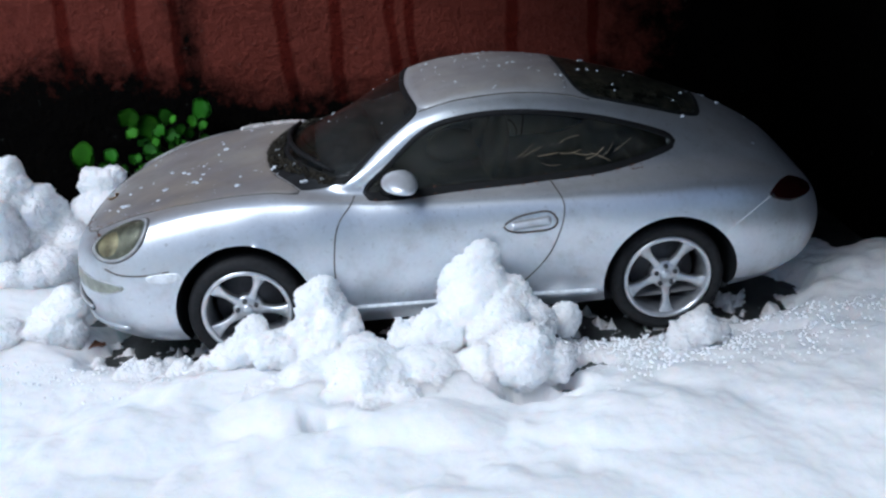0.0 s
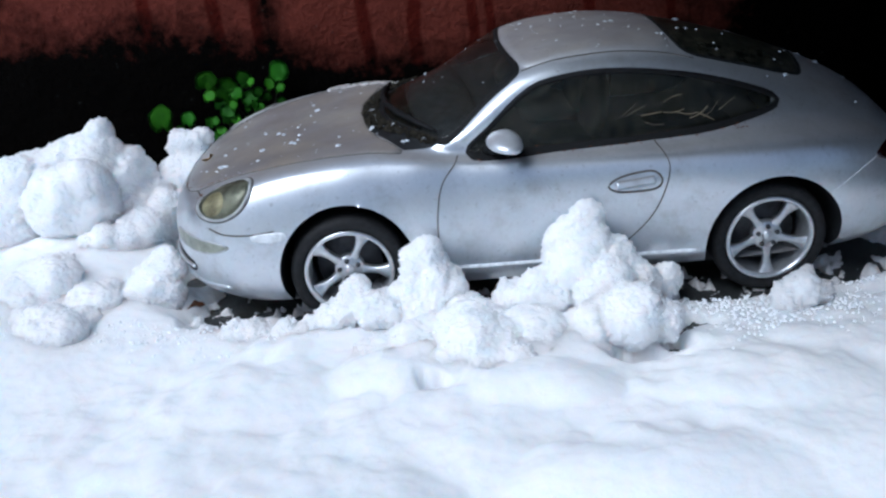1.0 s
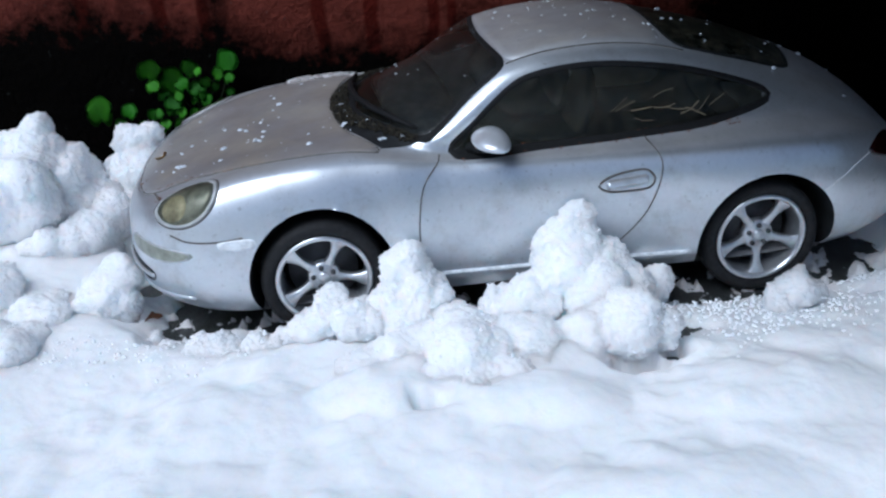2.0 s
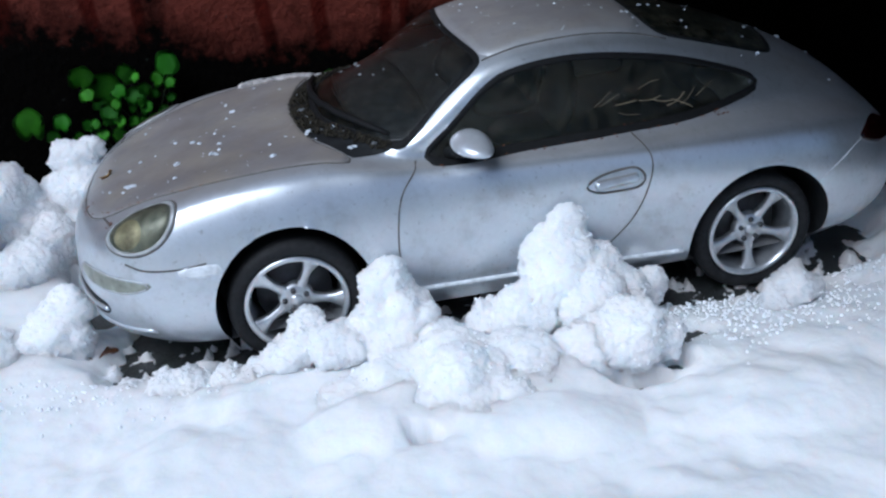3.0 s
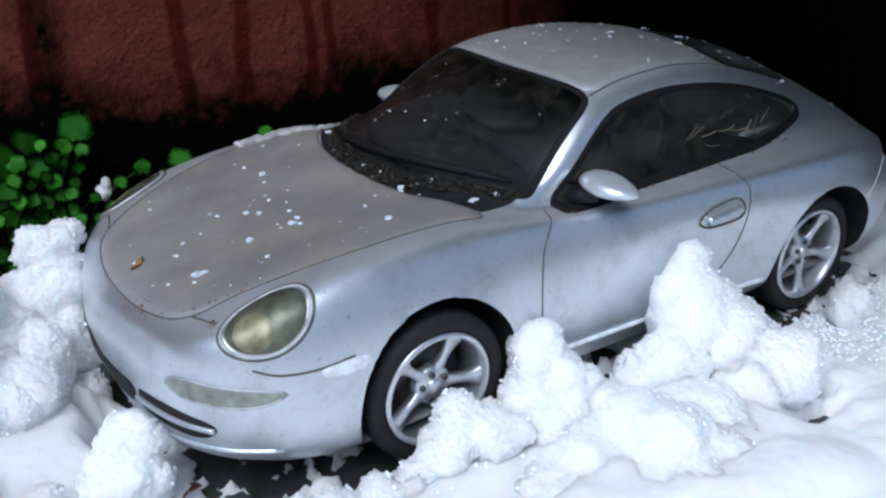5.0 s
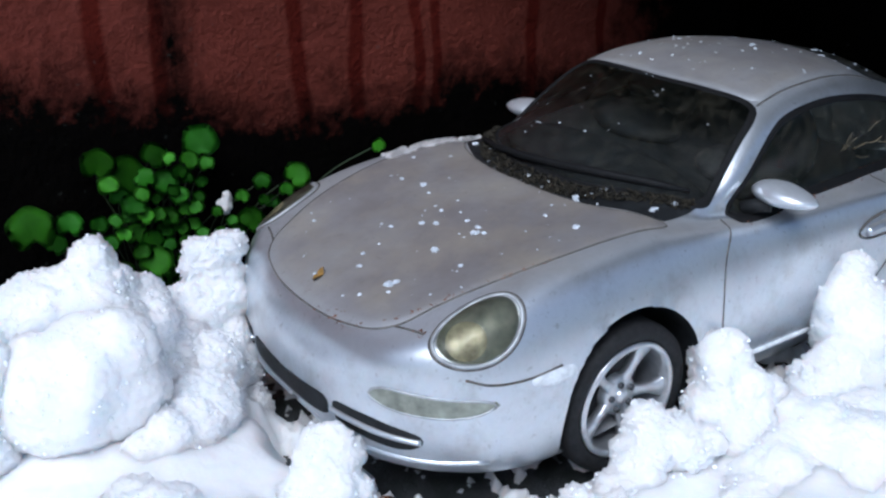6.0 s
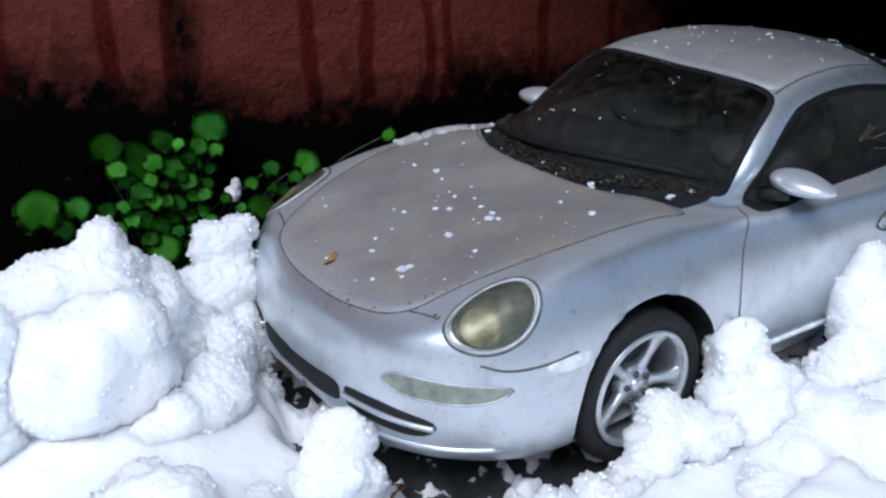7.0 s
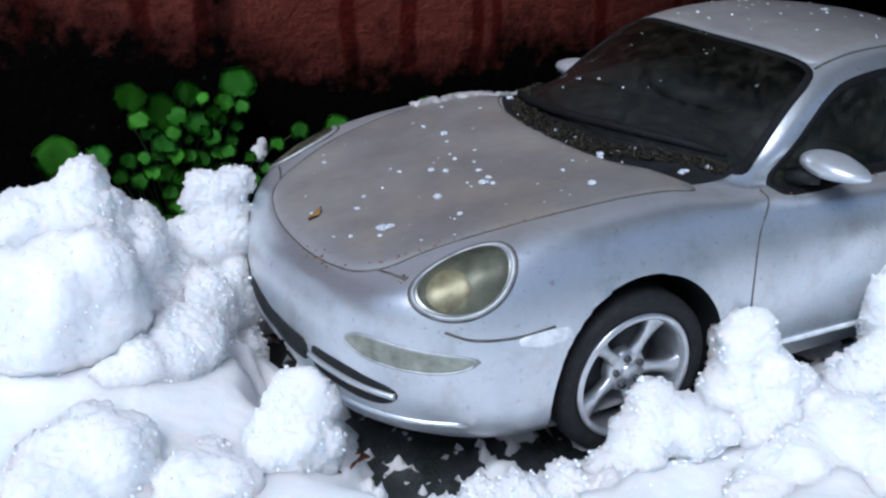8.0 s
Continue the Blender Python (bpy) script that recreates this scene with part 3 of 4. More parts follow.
    part("rear_window", pane(REAR_WINDOW, "top", 0.0001, 70, 10), M_REARGLASS, car, "grimy rear window with a grey reflection painted in").visible_shadow = False
    part("rear_window_seal", ribbon(REAR_WINDOW, "top", 0.0009, 0.0003, 110), M_DARK, car)
    half = [(-175.3, 0), (-174.6, 13), (-172.3, 24), (-169, 32), (-163, 37.5), (-154, 40.5), (-144, 43.5), (-130, 46.8), (-111, 50), (-85, 52), (-67, 52), (-77, 38), (-83, 20)]
    hood_line = half + [(-85, 0)] + [(a, -b) for a, b in half[:0:-1]]
    part("hood", pane(hood_line, "top", 0.00025, 110, 16, 0.0006), M_HOOD, car, "silver hood dulled by brown dust")
    part("hood_seam", bead(hood_line, "top", 0.00034, 0.0001, 170, True), M_SEAM, car)
    for s in (-1, 1):
        part("nose_seam", bead([(-165, s * 36.2), (-163, s * 41), (-161.5, s * 46)], "top", 0.0004, 0.0, 24), M_SEAM, car)
    roof_half = [(-8, 38.5), (10, 38), (35, 37.3), (58, 35.5), (61, 20)]
    part("roof_panel", pane([(-12.5, 0), (-11, 22)] + roof_half + [(60.5, 0)] + [(a, -b) for a, b in roof_half[::-1]] + [(-11, -22)], "top", 0.0002, 90, 12), M_ROOF, car, "silver roof with a film of dust")
    part("roof_groove", bead([(-10, -40.5), (10, -39.5), (40, -38.5), (70, -37)], "top", 0.0004, 0, 40), M_SEAM, car)
    part("roof_groove", bead([(-10, 40.5), (10, 39.5), (40, 38.5), (70, 37)], "top", 0.0004, 0, 40), M_SEAM, car)
    # leaf litter packed in the cowl, and the wiper on top of it
    rnd = random.Random(5)
    part("cowl_panel", cowl_sheet(), M_DARK, car, "black cowl below the windscreen")
    litter = bmesh.new()
    for i in range(1700):
        t = rnd.uniform(-1, 1)
        y = 49 * t
        x0 = -75 + 27 * abs(t) ** 2.4
        x = x0 - rnd.uniform(1.5, 10.5) * (1 - 0.45 * abs(t) ** 3)
        p, nr = on_skin(x * MM, y * MM, "top", rnd.uniform(0.0002, 0.0015))
        size = rnd.uniform(0.25, 0.85) * MM
        m = Matrix.Translation(p) @ Euler((rnd.uniform(-1, 1), rnd.uniform(-1, 1), rnd.uniform(0, 6.3))).to_matrix().to_4x4() @ Matrix.Diagonal((size * rnd.uniform(0.6, 2.6), size * 0.7, size * 0.14, 1))
        bmesh.ops.create_icosphere(litter, subdivisions=1, radius=1, matrix=m)
    bmesh.ops.transform(litter, matrix=CARM, verts=litter.verts)
    tagged(part("leaf_litter", litter, M_DEBRIS), "dark rotting leaf litter lying in the cowl", "leaf litter", kind="stuff")
    part("wiper", tube([on_skin(x * MM, y * MM, "top", 0.0026)[0] for x, y in [(-70, 34), (-73, 22), (-73.5, 8), (-71.5, -8), (-66, -24), (-57.5, -38), (-50, -46)]], [0.0010, 0.0014, 0.0016, 0.0016, 0.0016, 0.0015, 0.0008], 8), M_RUBBER, car, "black wiper arm")
    # cut the windows and the wheel arches out of the skin
    gone = []
    for f in BODY.faces:
        c = f.calc_center_median() / MM
        nz = f.normal.z
        if c.z > 74 and -40 < c.x < 104 and abs(c.y) > 36 and abs(f.normal.y) > 0.45 and inside(side_poly, c.x, c.z):
            gone.append(f)
        elif c.z > 74 and nz > 0.2 and (inside(ws_poly, c.x, c.y) or inside(rw_poly, c.x, c.y)):
            gone.append(f)
        elif abs(c.y) > 46 and any(((c.x - hx) / ARCH_X) ** 2 + ((c.z - hz - 2.0) / ARCH_Z) ** 2 < 1 for hx, hz in HUBS):
            gone.append(f)
    bmesh.ops.delete(BODY, geom=gone, context="FACES")
    for e in BODY.edges:
        if e.is_boundary:
            for v in e.verts:
                p = v.co / MM
                for hx, hz in HUBS:
                    d = Vector(((p.x - hx) / ARCH_X, (p.z - hz - 2.0) / ARCH_Z))
                    if abs(p.y) > 50 and abs(d.length - 1) < 0.1 and p.z > 17:
                        d = d.normalized()
                        v.co.x, v.co.z = (hx + ARCH_X * d.x) * MM, (hz + 2.0 + ARCH_Z * d.y) * MM
    part("body_shell", BODY, M_PAINT, car, "silver painted coupe body with brown dust on top")
    # wheel houses with a turned edge
    for hx, hz in HUBS:
        for s, axis in ((-1, "side"), (1, "far")):
            bm = bmesh.new()
            rows = []
            for k in range(61):
                a = radians(-38 + 256 * k / 60)
                x, z = hx + ARCH_X * math.cos(a), hz + 2 + ARCH_Z * math.sin(a)
                lip = on_skin((hx + (ARCH_X + 0.6) * math.cos(a)) * MM, max(16.0, hz + 2 + (ARCH_Z + 0.6) * math.sin(a)) * MM, axis)[0]
                y = lip.y
                rows.append([bm.verts.new((x * MM, y + dy * -s, z * MM)) for dy in (0.0, 0.0012, 0.010, 0.042)])
            for a, b in zip(rows, rows[1:]):
                for k in range(3):
                    bm.faces.new((a[k], b[k], b[k + 1], a[k + 1]))
            bm.faces.new([r[3] for r in rows])
            part("wheel_house", bm, M_DARK, car)
    # underside tray and cabin
    bm = bmesh.new()
    bmesh.ops.create_cube(bm, size=1, matrix=Matrix.Translation((0, 0, 0.020)) @ Matrix.Diagonal((0.27, 0.080, 0.012, 1)))
    part("chassis", bm, M_DARK, car, smooth=False)
    bm = bmesh.new()
    bmesh.ops.create_cube(bm, size=1, matrix=Matrix.Translation((0.02, 0, 0.064)) @ Matrix.Diagonal((0.15, 0.098, 0.003, 1)))
    part("cabin_floor", bm, M_INTERIOR, car, smooth=False)
    for y in (-0.024, 0.024):
        for x in (0.012,):
            bm = bmesh.new()
            bmesh.ops.create_uvsphere(bm, u_segments=16, v_segments=10, radius=1, matrix=Matrix.Translation((x + 0.014, y, 0.082)) @ Matrix.Rotation(0.25, 4, "Y") @ Matrix.Diagonal((0.006, 0.017, 0.017, 1)))
            bmesh.ops.create_uvsphere(bm, u_segments=16, v_segments=10, radius=1, matrix=Matrix.Translation((x, y, 0.069)) @ Matrix.Diagonal((0.018, 0.017, 0.007, 1)))
            part("seat", bm, M_INTERIOR, car)
    bm = bmesh.new()
    bmesh.ops.create_uvsphere(bm, u_segments=20, v_segments=10, radius=1, matrix=Matrix.Translation((-0.040, 0, 0.072)) @ Matrix.Diagonal((0.018, 0.046, 0.008, 1)))
    part("dashboard", bm, M_INTERIOR, car)
    return car


def wheel(car, x, z, s, turn):
    hub = new("wheel")
    hub.parent = car
    R, r = 27.0 * MM, 20.6 * MM
    w = 20 * MM
    tyre = lathe([(r, 0.0), (r + 0.0015, -0.0012), (R - 0.0025, -0.0016), (R - 0.0006, -0.0005), (R, 0.002), (R, w - 0.002), (R - 0.0012, w - 0.0003), (r, w)], 72, True)
    part("tyre", tyre, M_TYRE, hub, "worn black rubber tyre")
    rim = lathe([(r + 0.0002, -0.0006), (r - 0.0004, -0.0014), (r - 0.0016, -0.0012), (r - 0.0022, 0.0004), (r - 0.0030, 0.009), (r - 0.0022, 0.018), (r, 0.018)], 72)
    part("rim", rim, M_RIM, hub, "five-spoke silver alloy-look rim")
    part("brake_disc", lathe([(0.0001, 0.0095), (0.0150, 0.0095), (0.0152, 0.0110), (0.0001, 0.0110)], 40), M_DISC, hub)
    for k in range(5):
        a = radians(turn + 72 * k)
        bm = bmesh.new()
        rows = []
        for i in range(9):
            t = i / 8
            rad = 0.0035 + t * (r - 0.0012 - 0.0035)
            half = 0.0031 - 0.0016 * math.sin(math.pi * min(1, t * 1.05)) ** 1.0 + 0.0012 * t ** 5
            y = 0.0026 - 0.0012 * t - 0.0012 * t * t
            prof = [(-half, y + 0.0028), (-half, y + 0.0006), (-half * 0.72, y), (half * 0.72, y), (half, y + 0.0006), (half, y + 0.0028)]
            rows.append([bm.verts.new((rad * math.cos(a) - q * math.sin(a), yy, rad * math.sin(a) + q * math.cos(a))) for q, yy in prof])
        for p, q in zip(rows, rows[1:]):
            for j in range(6):
                bm.faces.new((p[j], q[j], q[(j + 1) % 6], p[(j + 1) % 6]))
        bm.faces.new(rows[0])
        bm.faces.new(rows[-1][::-1])
        bmesh.ops.recalc_face_normals(bm, faces=bm.faces)
        part("spoke", bm, M_RIM,hub)
        an = a + radians(36)
        part("lug_nut", tube([(0.0047 * math.cos(an), 0.0044, 0.0047 * math.sin(an)), (0.0047 * math.cos(an), 0.0014, 0.0047 * math.sin(an))], 0.0011, 10), M_DISC,hub)
    part("hub_plate", lathe([(0.0001, 0.0022), (0.0062, 0.0024), (0.0070, 0.0032), (0.0070, 0.006)], 36), M_RIM,hub)
    part("hub_cap", lathe([(0.0001, 0.0010), (0.0020, 0.0012), (0.0027, 0.0018), (0.0028, 0.0030)], 28), M_RIM,hub)
    hub.matrix_basis = pose(x * MM, s * 0.0660, z * MM) @ Matrix.Diagonal((1, -s, 1, 1)) if s > 0 else pose(x * MM, s * 0.0660, z * MM)
    return hub


car = toy_car()
wheel(car, -95.5, 27.5, -1, 66)
wheel(car, 100, 26.5, -1, 56)
wheel(car, -95.5, 27.5, 1, 30)
wheel(car, 100, 26.5, 1, 10)
car.matrix_world = CARM


# ---- snow ----
# low mounds of the snow cover: x, y, radius x, radius y, height (mm)
MOUNDS = [
    (-78, -132, 38, 20, 17), (-24, -150, 36, 22, 20), (62, -160, 48, 28, 17), (-132, -140, 42, 30, 15), (10, -210, 60, 30, 20), (-100, -215, 55, 35, 18),
    (-35, -118, 52, 30, 19), (-105, -104, 34, 24, 11), (-60, -180, 80, 50, 15), (45, -195, 80, 45, 14), (-150, -190, 60, 50, 13),
    (-255, 0, 70, 60, 28), (-300, -60, 90, 60, 22), (-215, -50, 40, 30, 15), (-205, 20, 30, 40, 22),
    (175, -62, 55, 30, 12), (232, -40, 40, 34, 20), (140, -130, 60, 45, 9), (230, -110, 60, 60, 14),
]
HOLES = [(-62, -143, 5, 4.5), (27, -126, 15, 7), (42, -114, 8, 6), (6, -88, 8, 5), (58, -93, 10, 7), (46, -100, 8, 6), (-36, -60, 16, 14), (75, -50, 34, 20), (-150, -50, 34, 12), (-182, -2, 11, 22),
         (-168, 40, 16, 22), (-197, 14, 11, 4), (140, -54, 32, 16), (158, -28, 26, 26), (-192, -42, 9, 5), (-290, 92, 60, 30), (-210, 88, 60, 26), (150, -84, 10, 3)]


def snow_height(x, y):
    """Snow depth in mm at x, y in mm."""
    # the cover thins to a patchy slush beside the rear wheel
    thin = np.exp(-((np.clip(x - 95, -999, 999) / 62) ** 2 + ((y + 78) / 30) ** 2) ** 1.5)
    h = 6.5 - 6.0 * thin
    for mx, my, rx, ry, hh in MOUNDS:
        d2 = ((x - mx) / rx) ** 2 + ((y - my) / ry) ** 2
        h = h + np.maximum(0, (hh - 6.5) * np.exp(-1.1 * d2 ** 1.4) - np.maximum(0, h - 6.5))
    return h


def snow_sheet():
    step = 1.4
    xs, ys = np.arange(-430, 330, step), np.arange(-330, 120, step)
    X, Y = np.meshgrid(xs, ys)
    W, V, F = np.zeros_like(X), np.zeros_like(X), np.zeros_like(X)
    for j in range(X.shape[0]):
        for i in range(X.shape[1]):
            x, y = X[j, i], Y[j, i]
            W[j, i] = noise.noise((x / 36, y / 36, 0.3))
            V[j, i] = noise.noise((x / 12, y / 12, 7.3))
            F[j, i] = noise.noise((x / 4.2, y / 4.2, 3.3)) + 0.7 * noise.noise((x / 2.0, y / 2.0, 9.3))
    H = snow_height(X + 5 * V + 3 * W, Y + 5 * W - 4 * V) + 3.0 * W + 1.7 * V + 0.5 * F
    for hx, hy, rx, ry in HOLES:
        d2 = ((X - hx + 4 * V) / rx) ** 2 + ((Y - hy + 4 * W + 2 * F) / ry) ** 2
        k = np.exp(-d2 ** 2 * 1.2)
        H = H * (1 - k) - 4.2 * k + 2.6 * F * k
    # thin snow under the car, with packed snow below the far wheels
    under = np.clip(np.minimum(np.minimum(X + 176 + 9 * V, 168 - X + 16 * W + 10 * V) / 8, np.minimum(Y + 71 + 5 * V, 78 - Y) / 6), 0, 1)
    slush = np.clip(V + 0.7 * F + 0.22, 0, 1) * np.where((Y < -38) | (X < -150) | (X > 120), 1.0, 0.0)
    H = H * (1 - under) + (9 * slush - 5) * under
    for wx in (-96, 100):
        pad = 4.3 * np.exp(-(((X - wx) / 16) ** 2 + ((Y - 70) / 16) ** 2) ** 2)
        H = np.where(pad > 0.8, np.maximum(H, pad), H)
    edge = np.interp(X, [150, 210], [96, 0]) + 10 * W + 8 * V
    far = np.clip((Y - edge) / 8, 0, 1)
    H = H * (1 - far) - 5 * far
    global SNOW_X, SNOW_Y, SNOW_H
    SNOW_X, SNOW_Y, SNOW_H = xs, ys, H
    verts = np.stack([X * MM, Y * MM, H * MM], -1).reshape(-1, 3)
    w = len(xs)
    keep = H > -1.2
    keep = keep[:-1, :-1] | keep[1:, :-1] | keep[:-1, 1:] | keep[1:, 1:]
    faces = [(j * w + i, j * w + i + 1, (j + 1) * w + i + 1, (j + 1) * w + i) for j, i in zip(*np.nonzero(keep))]
    me = bpy.data.meshes.new("snow_cover")
    me.from_pydata(verts.tolist(), [], faces)
    me.materials.append(M_SNOW)
    me.polygons.foreach_set("use_smooth", [True] * len(me.polygons))
    return tagged(new("snow_cover", me), "uneven sheet of wet granular snow with thawed gaps", "snow", kind="stuff")


def snow_grains():
    """Loose pellets lying over the snow cover near the car."""
    pick = np.random.RandomState(12)
    ball = bmesh.new()
    bmesh.ops.create_icosphere(ball, subdivisions=1, radius=1)
    bv = np.array([v.co[:] for v in ball.verts])
    bf = np.array([[v.index for v in f.verts] for f in ball.faces])
    ball.free()
    count = 2600
    x = pick.uniform(-320, 260, count)
    y = -68 - np.abs(pick.normal(0, 12, count))
    half = count * 6 // 10
    x[:half] = pick.normal(95, 48, half)
    y[:half] = pick.normal(-84, 15, half)
    i = np.clip(((x - SNOW_X[0]) / (SNOW_X[1] - SNOW_X[0])).round().astype(int), 0, len(SNOW_X) - 1)
    j = np.clip(((y - SNOW_Y[0]) / (SNOW_Y[1] - SNOW_Y[0])).round().astype(int), 0, len(SNOW_Y) - 1)
    z = SNOW_H[j, i]
    ok = (z > -1.2) & (x < 250) & (y < -66)
    x, y, z = SNOW_X[i][ok], SNOW_Y[j][ok], np.maximum(z[ok], 0)
    n = len(x)
    size = pick.uniform(0.35, 0.95, n) ** 1.6 * 0.95
    jit = pick.uniform(-0.7, 0.7, (n, 2))
    centre = np.stack([x + jit[:, 0], y + jit[:, 1], z + 0.25 * size], 1)
    gv = (centre[:, None, :] + bv[None] * size[:, None, None] * pick.uniform(0.75, 1.3, (n, 1, 3))) * MM
    gf = bf[None] + (np.arange(n) * len(bv))[:, None, None]
    me = bpy.data.meshes.new("snow_pellets")
    me.from_pydata(gv.reshape(-1, 3).tolist(), [], gf.reshape(-1, 3).tolist())
    me.materials.append(M_PELLET)
    me.polygons.foreach_set("use_smooth", [True] * len(me.polygons))
    return tagged(new("snow_pellets", me), "loose white snow pellets strewn over the snow", "snow", kind="stuff")


def snow_clump(balls, label, rough=1.0, voxel=0.7, seed=0.0):
    """A lump of packed snow: balls (x, y, z, radius in mm) melted into one skin, then roughened."""
    bm = bmesh.new()
    rnd = random.Random(int(seed) + 100)
    knobs = []
    for x, y, z, r in balls:
        knobs.append((x, y, z, r * 0.94))
        for _ in range(int(5 * rough) + 2):
            d = Vector((rnd.gauss(0, 1), rnd.gauss(0, 1), rnd.gauss(0.25, 0.9))).normalized() * r * rnd.uniform(0.5, 0.8)
            knobs.append((x + d.x, y + d.y, z + d.z, r * rnd.uniform(0.38, 0.6)))
    for x, y, z, r in knobs:
        bmesh.ops.create_icosphere(bm, subdivisions=3, radius=r * MM, matrix=Matrix.Translation((x * MM, y * MM, z * MM)))
    raw = part("snow_clump", bm, M_SNOW)
    mod = raw.modifiers.new("melt", "REMESH")
    mod.mode, mod.voxel_size = "VOXEL", voxel * MM
    sm = raw.modifiers.new("soften", "SMOOTH")
    sm.iterations, sm.factor = 16, 0.5
    dg = bpy.context.evaluated_depsgraph_get()
    me = bpy.data.meshes.new_from_object(raw.evaluated_get(dg))
    raw.modifiers.clear()
    old = raw.data
    raw.data = me
    bpy.data.meshes.remove(old)
    n = len(me.vertices)
    co, no = np.zeros(n * 3), np.zeros(n * 3)
    me.vertices.foreach_get("co", co)
    me.vertices.foreach_get("normal", no)
    co, no = co.reshape(-1, 3), no.reshape(-1, 3)
    d = np.zeros(n)
    for i, (x, y, z) in enumerate(co * 1000):
        a = noise.noise((x / 11 + seed, y / 11, z / 11))
        b = noise.noise((x / 4.6, y / 4.6 + seed, z / 4.6))
        c = noise.noise((x / 2.1, y / 2.1, z / 2.1 + seed))
        d[i] = 1.9 * a + (0.45 + 0.55 * rough) * (0.95 * b + 0.95 * c + 0.85 * noise.noise((x / 1.15 + seed, y / 1.15, z / 1.15)))
    co += no * (d * MM)[:, None]
    co[:, 2] = np.maximum(co[:, 2], -0.003)
    # loose grains clinging to the skin
    ball = bmesh.new()
    bmesh.ops.create_icosphere(ball, subdivisions=1, radius=1)
    bv = np.array([v.co[:] for v in ball.verts])
    bf = np.array([[v.index for v in f.verts] for f in ball.faces])
    ball.free()
    pick = np.random.RandomState(int(seed) + 3)
    count = int(min(2200, n * 0.035) * (0.35 + 0.65 * rough))
    ids = pick.randint(0, n, count)
    size = pick.uniform(0.3, 0.8, count) ** 1.6 * MM
    gv = (co[ids] + no[ids] * (size * 0.15)[:, None])[:, None, :] + bv[None] * size[:, None, None] * pick.uniform(0.75, 1.3, (count, 1, 3))
    gf = bf[None] + (np.arange(count) * len(bv))[:, None, None]
    cover = bpy.data.meshes.new("snow_clump")
    polys = [tuple(p.vertices) for p in me.polygons]
    cover.from_pydata(np.concatenate([co, gv.reshape(-1, 3)]).tolist(), [], polys + (gf.reshape(-1, 3) + n).tolist())
    raw.data = cover
    bpy.data.meshes.remove(me)
    cover.materials.append(M_SNOW)
    cover.materials.append(M_PELLET)
    cover.polygons.foreach_set("material_index", [0] * len(polys) + [1] * (len(cover.polygons) - len(polys)))
    cover.polygons.foreach_set("use_smooth", [True] * len(cover.polygons))
    return tagged(raw, label, "snow", "snow clumps round the car")


def snow_field():
    """The snow that goes on past the heaps, as far as the yard reaches."""
    def spread(lo, a, b, hi):
        return np.concatenate([a - np.geomspace(0.03, a - lo, 16)[::-1], np.linspace(a, b, 40), b + np.geomspace(0.03, hi - b, 12)])
    xs, ys = spread(-14.0, -0.425, 0.325, 0.345), spread(-14.0, -0.325, 0.115, 0.118)
    w = len(xs)
    verts = []
    for y in ys:
        for x in xs:
            verts.append((x, y, 0.0045 + 0.006 * noise.noise((x * 7, y * 7, 2.1)) + 0.003 * noise.noise((x * 25, y * 25, 4.1))))
    faces = []
    for j in range(len(ys) - 1):
        for i in range(w - 1):
            if not (-0.424 < (xs[i] + xs[i + 1]) / 2 < 0.324 and (ys[j] + ys[j + 1]) / 2 > -0.324) and xs[i + 1] < 0.34 and (xs[i] < -0.42 or ys[j] < -0.31):
                faces.append((j * w + i, j * w + i + 1, (j + 1) * w + i + 1, (j + 1) * w + i))
    bm = from_arrays(verts, faces)
    for v in [v for v in bm.verts if not v.link_faces]:
        bm.verts.remove(v)
    return tagged(part("snow_field", bm, M_SNOW), "broad trodden snow covering the rest of the yard", "snow", kind="stuff")


snow_sheet()
snow_field()
snow_grains()
snow_clump([(12, -74, 49, 8), (11, -76, 40, 12), (6, -80, 30, 16), (21, -80, 28, 14), (-9, -87, 19, 14), (17, -91, 19, 17), (-24, -85, 17, 9), (33, -87, 19, 11)], "tall peaked clump of granular white snow beside the door")
snow_clump([(24, -111, 17, 15.5), (37, -107, 11, 11), (14, -107, 14, 12), (28, -103, 13, 14)], "rounded snow lump propped over a thawed gap", seed=3)
snow_clump([(-61, -74, 36, 9.5), (-60, -75, 29, 12), (-55, -78, 21, 13), (-66, -78, 20, 12), (-60, -86, 11, 14)], "upright stump of snow beside the front wheel", seed=5)
snow_clump([(-94, -75, 17, 10), (-91, -72, 24, 6), (-104, -79, 10, 10), (-84, -80, 13, 11), (-76, -80, 14, 9), (-114, -80, 6, 8)], "loose snow heap against the front wheel", 1.3, seed=7)
snow_clump([(-42, -106, 5, 23), (-18, -110, 3, 23), (-62, -106, 3, 19), (-40, -124, 0, 21), (-82, -110, 0, 17), (-14, -124, -2, 20), (-58, -122, -3, 18), (4, -112, 0, 18)], "broad soft snow mound", 0.7, 0.9, seed=9)
snow_clump([(50, -71, 14, 7.8)], "small round snowball beside the sill", 0.8, 0.8, seed=11)
snow_clump([(110, -82, 8, 9.5), (102, -84, 5, 7), (118, -80, 4, 6)], "small snow lump by the rear wheel", 1.2, 0.9, seed=13)
snow_clump([(-242, 20, 47, 20), (-250, 18, 42, 20), (-236, 19, 40, 19), (-232, 21, 50, 12)], "large smooth block of bright snow leaning on a heap", 0.5, 0.9, seed=15)
snow_clump([(-234, 38, 60, 17), (-222, 42, 48, 18), (-250, 46, 52, 20), (-268, 40, 44, 24), (-238, 36, 26, 32), (-286, 34, 30, 28), (-210, 38, 32, 17), (-303, 30, 38, 22)], "high ragged heap of snow near the wall", 1.2, 0.9, seed=17)
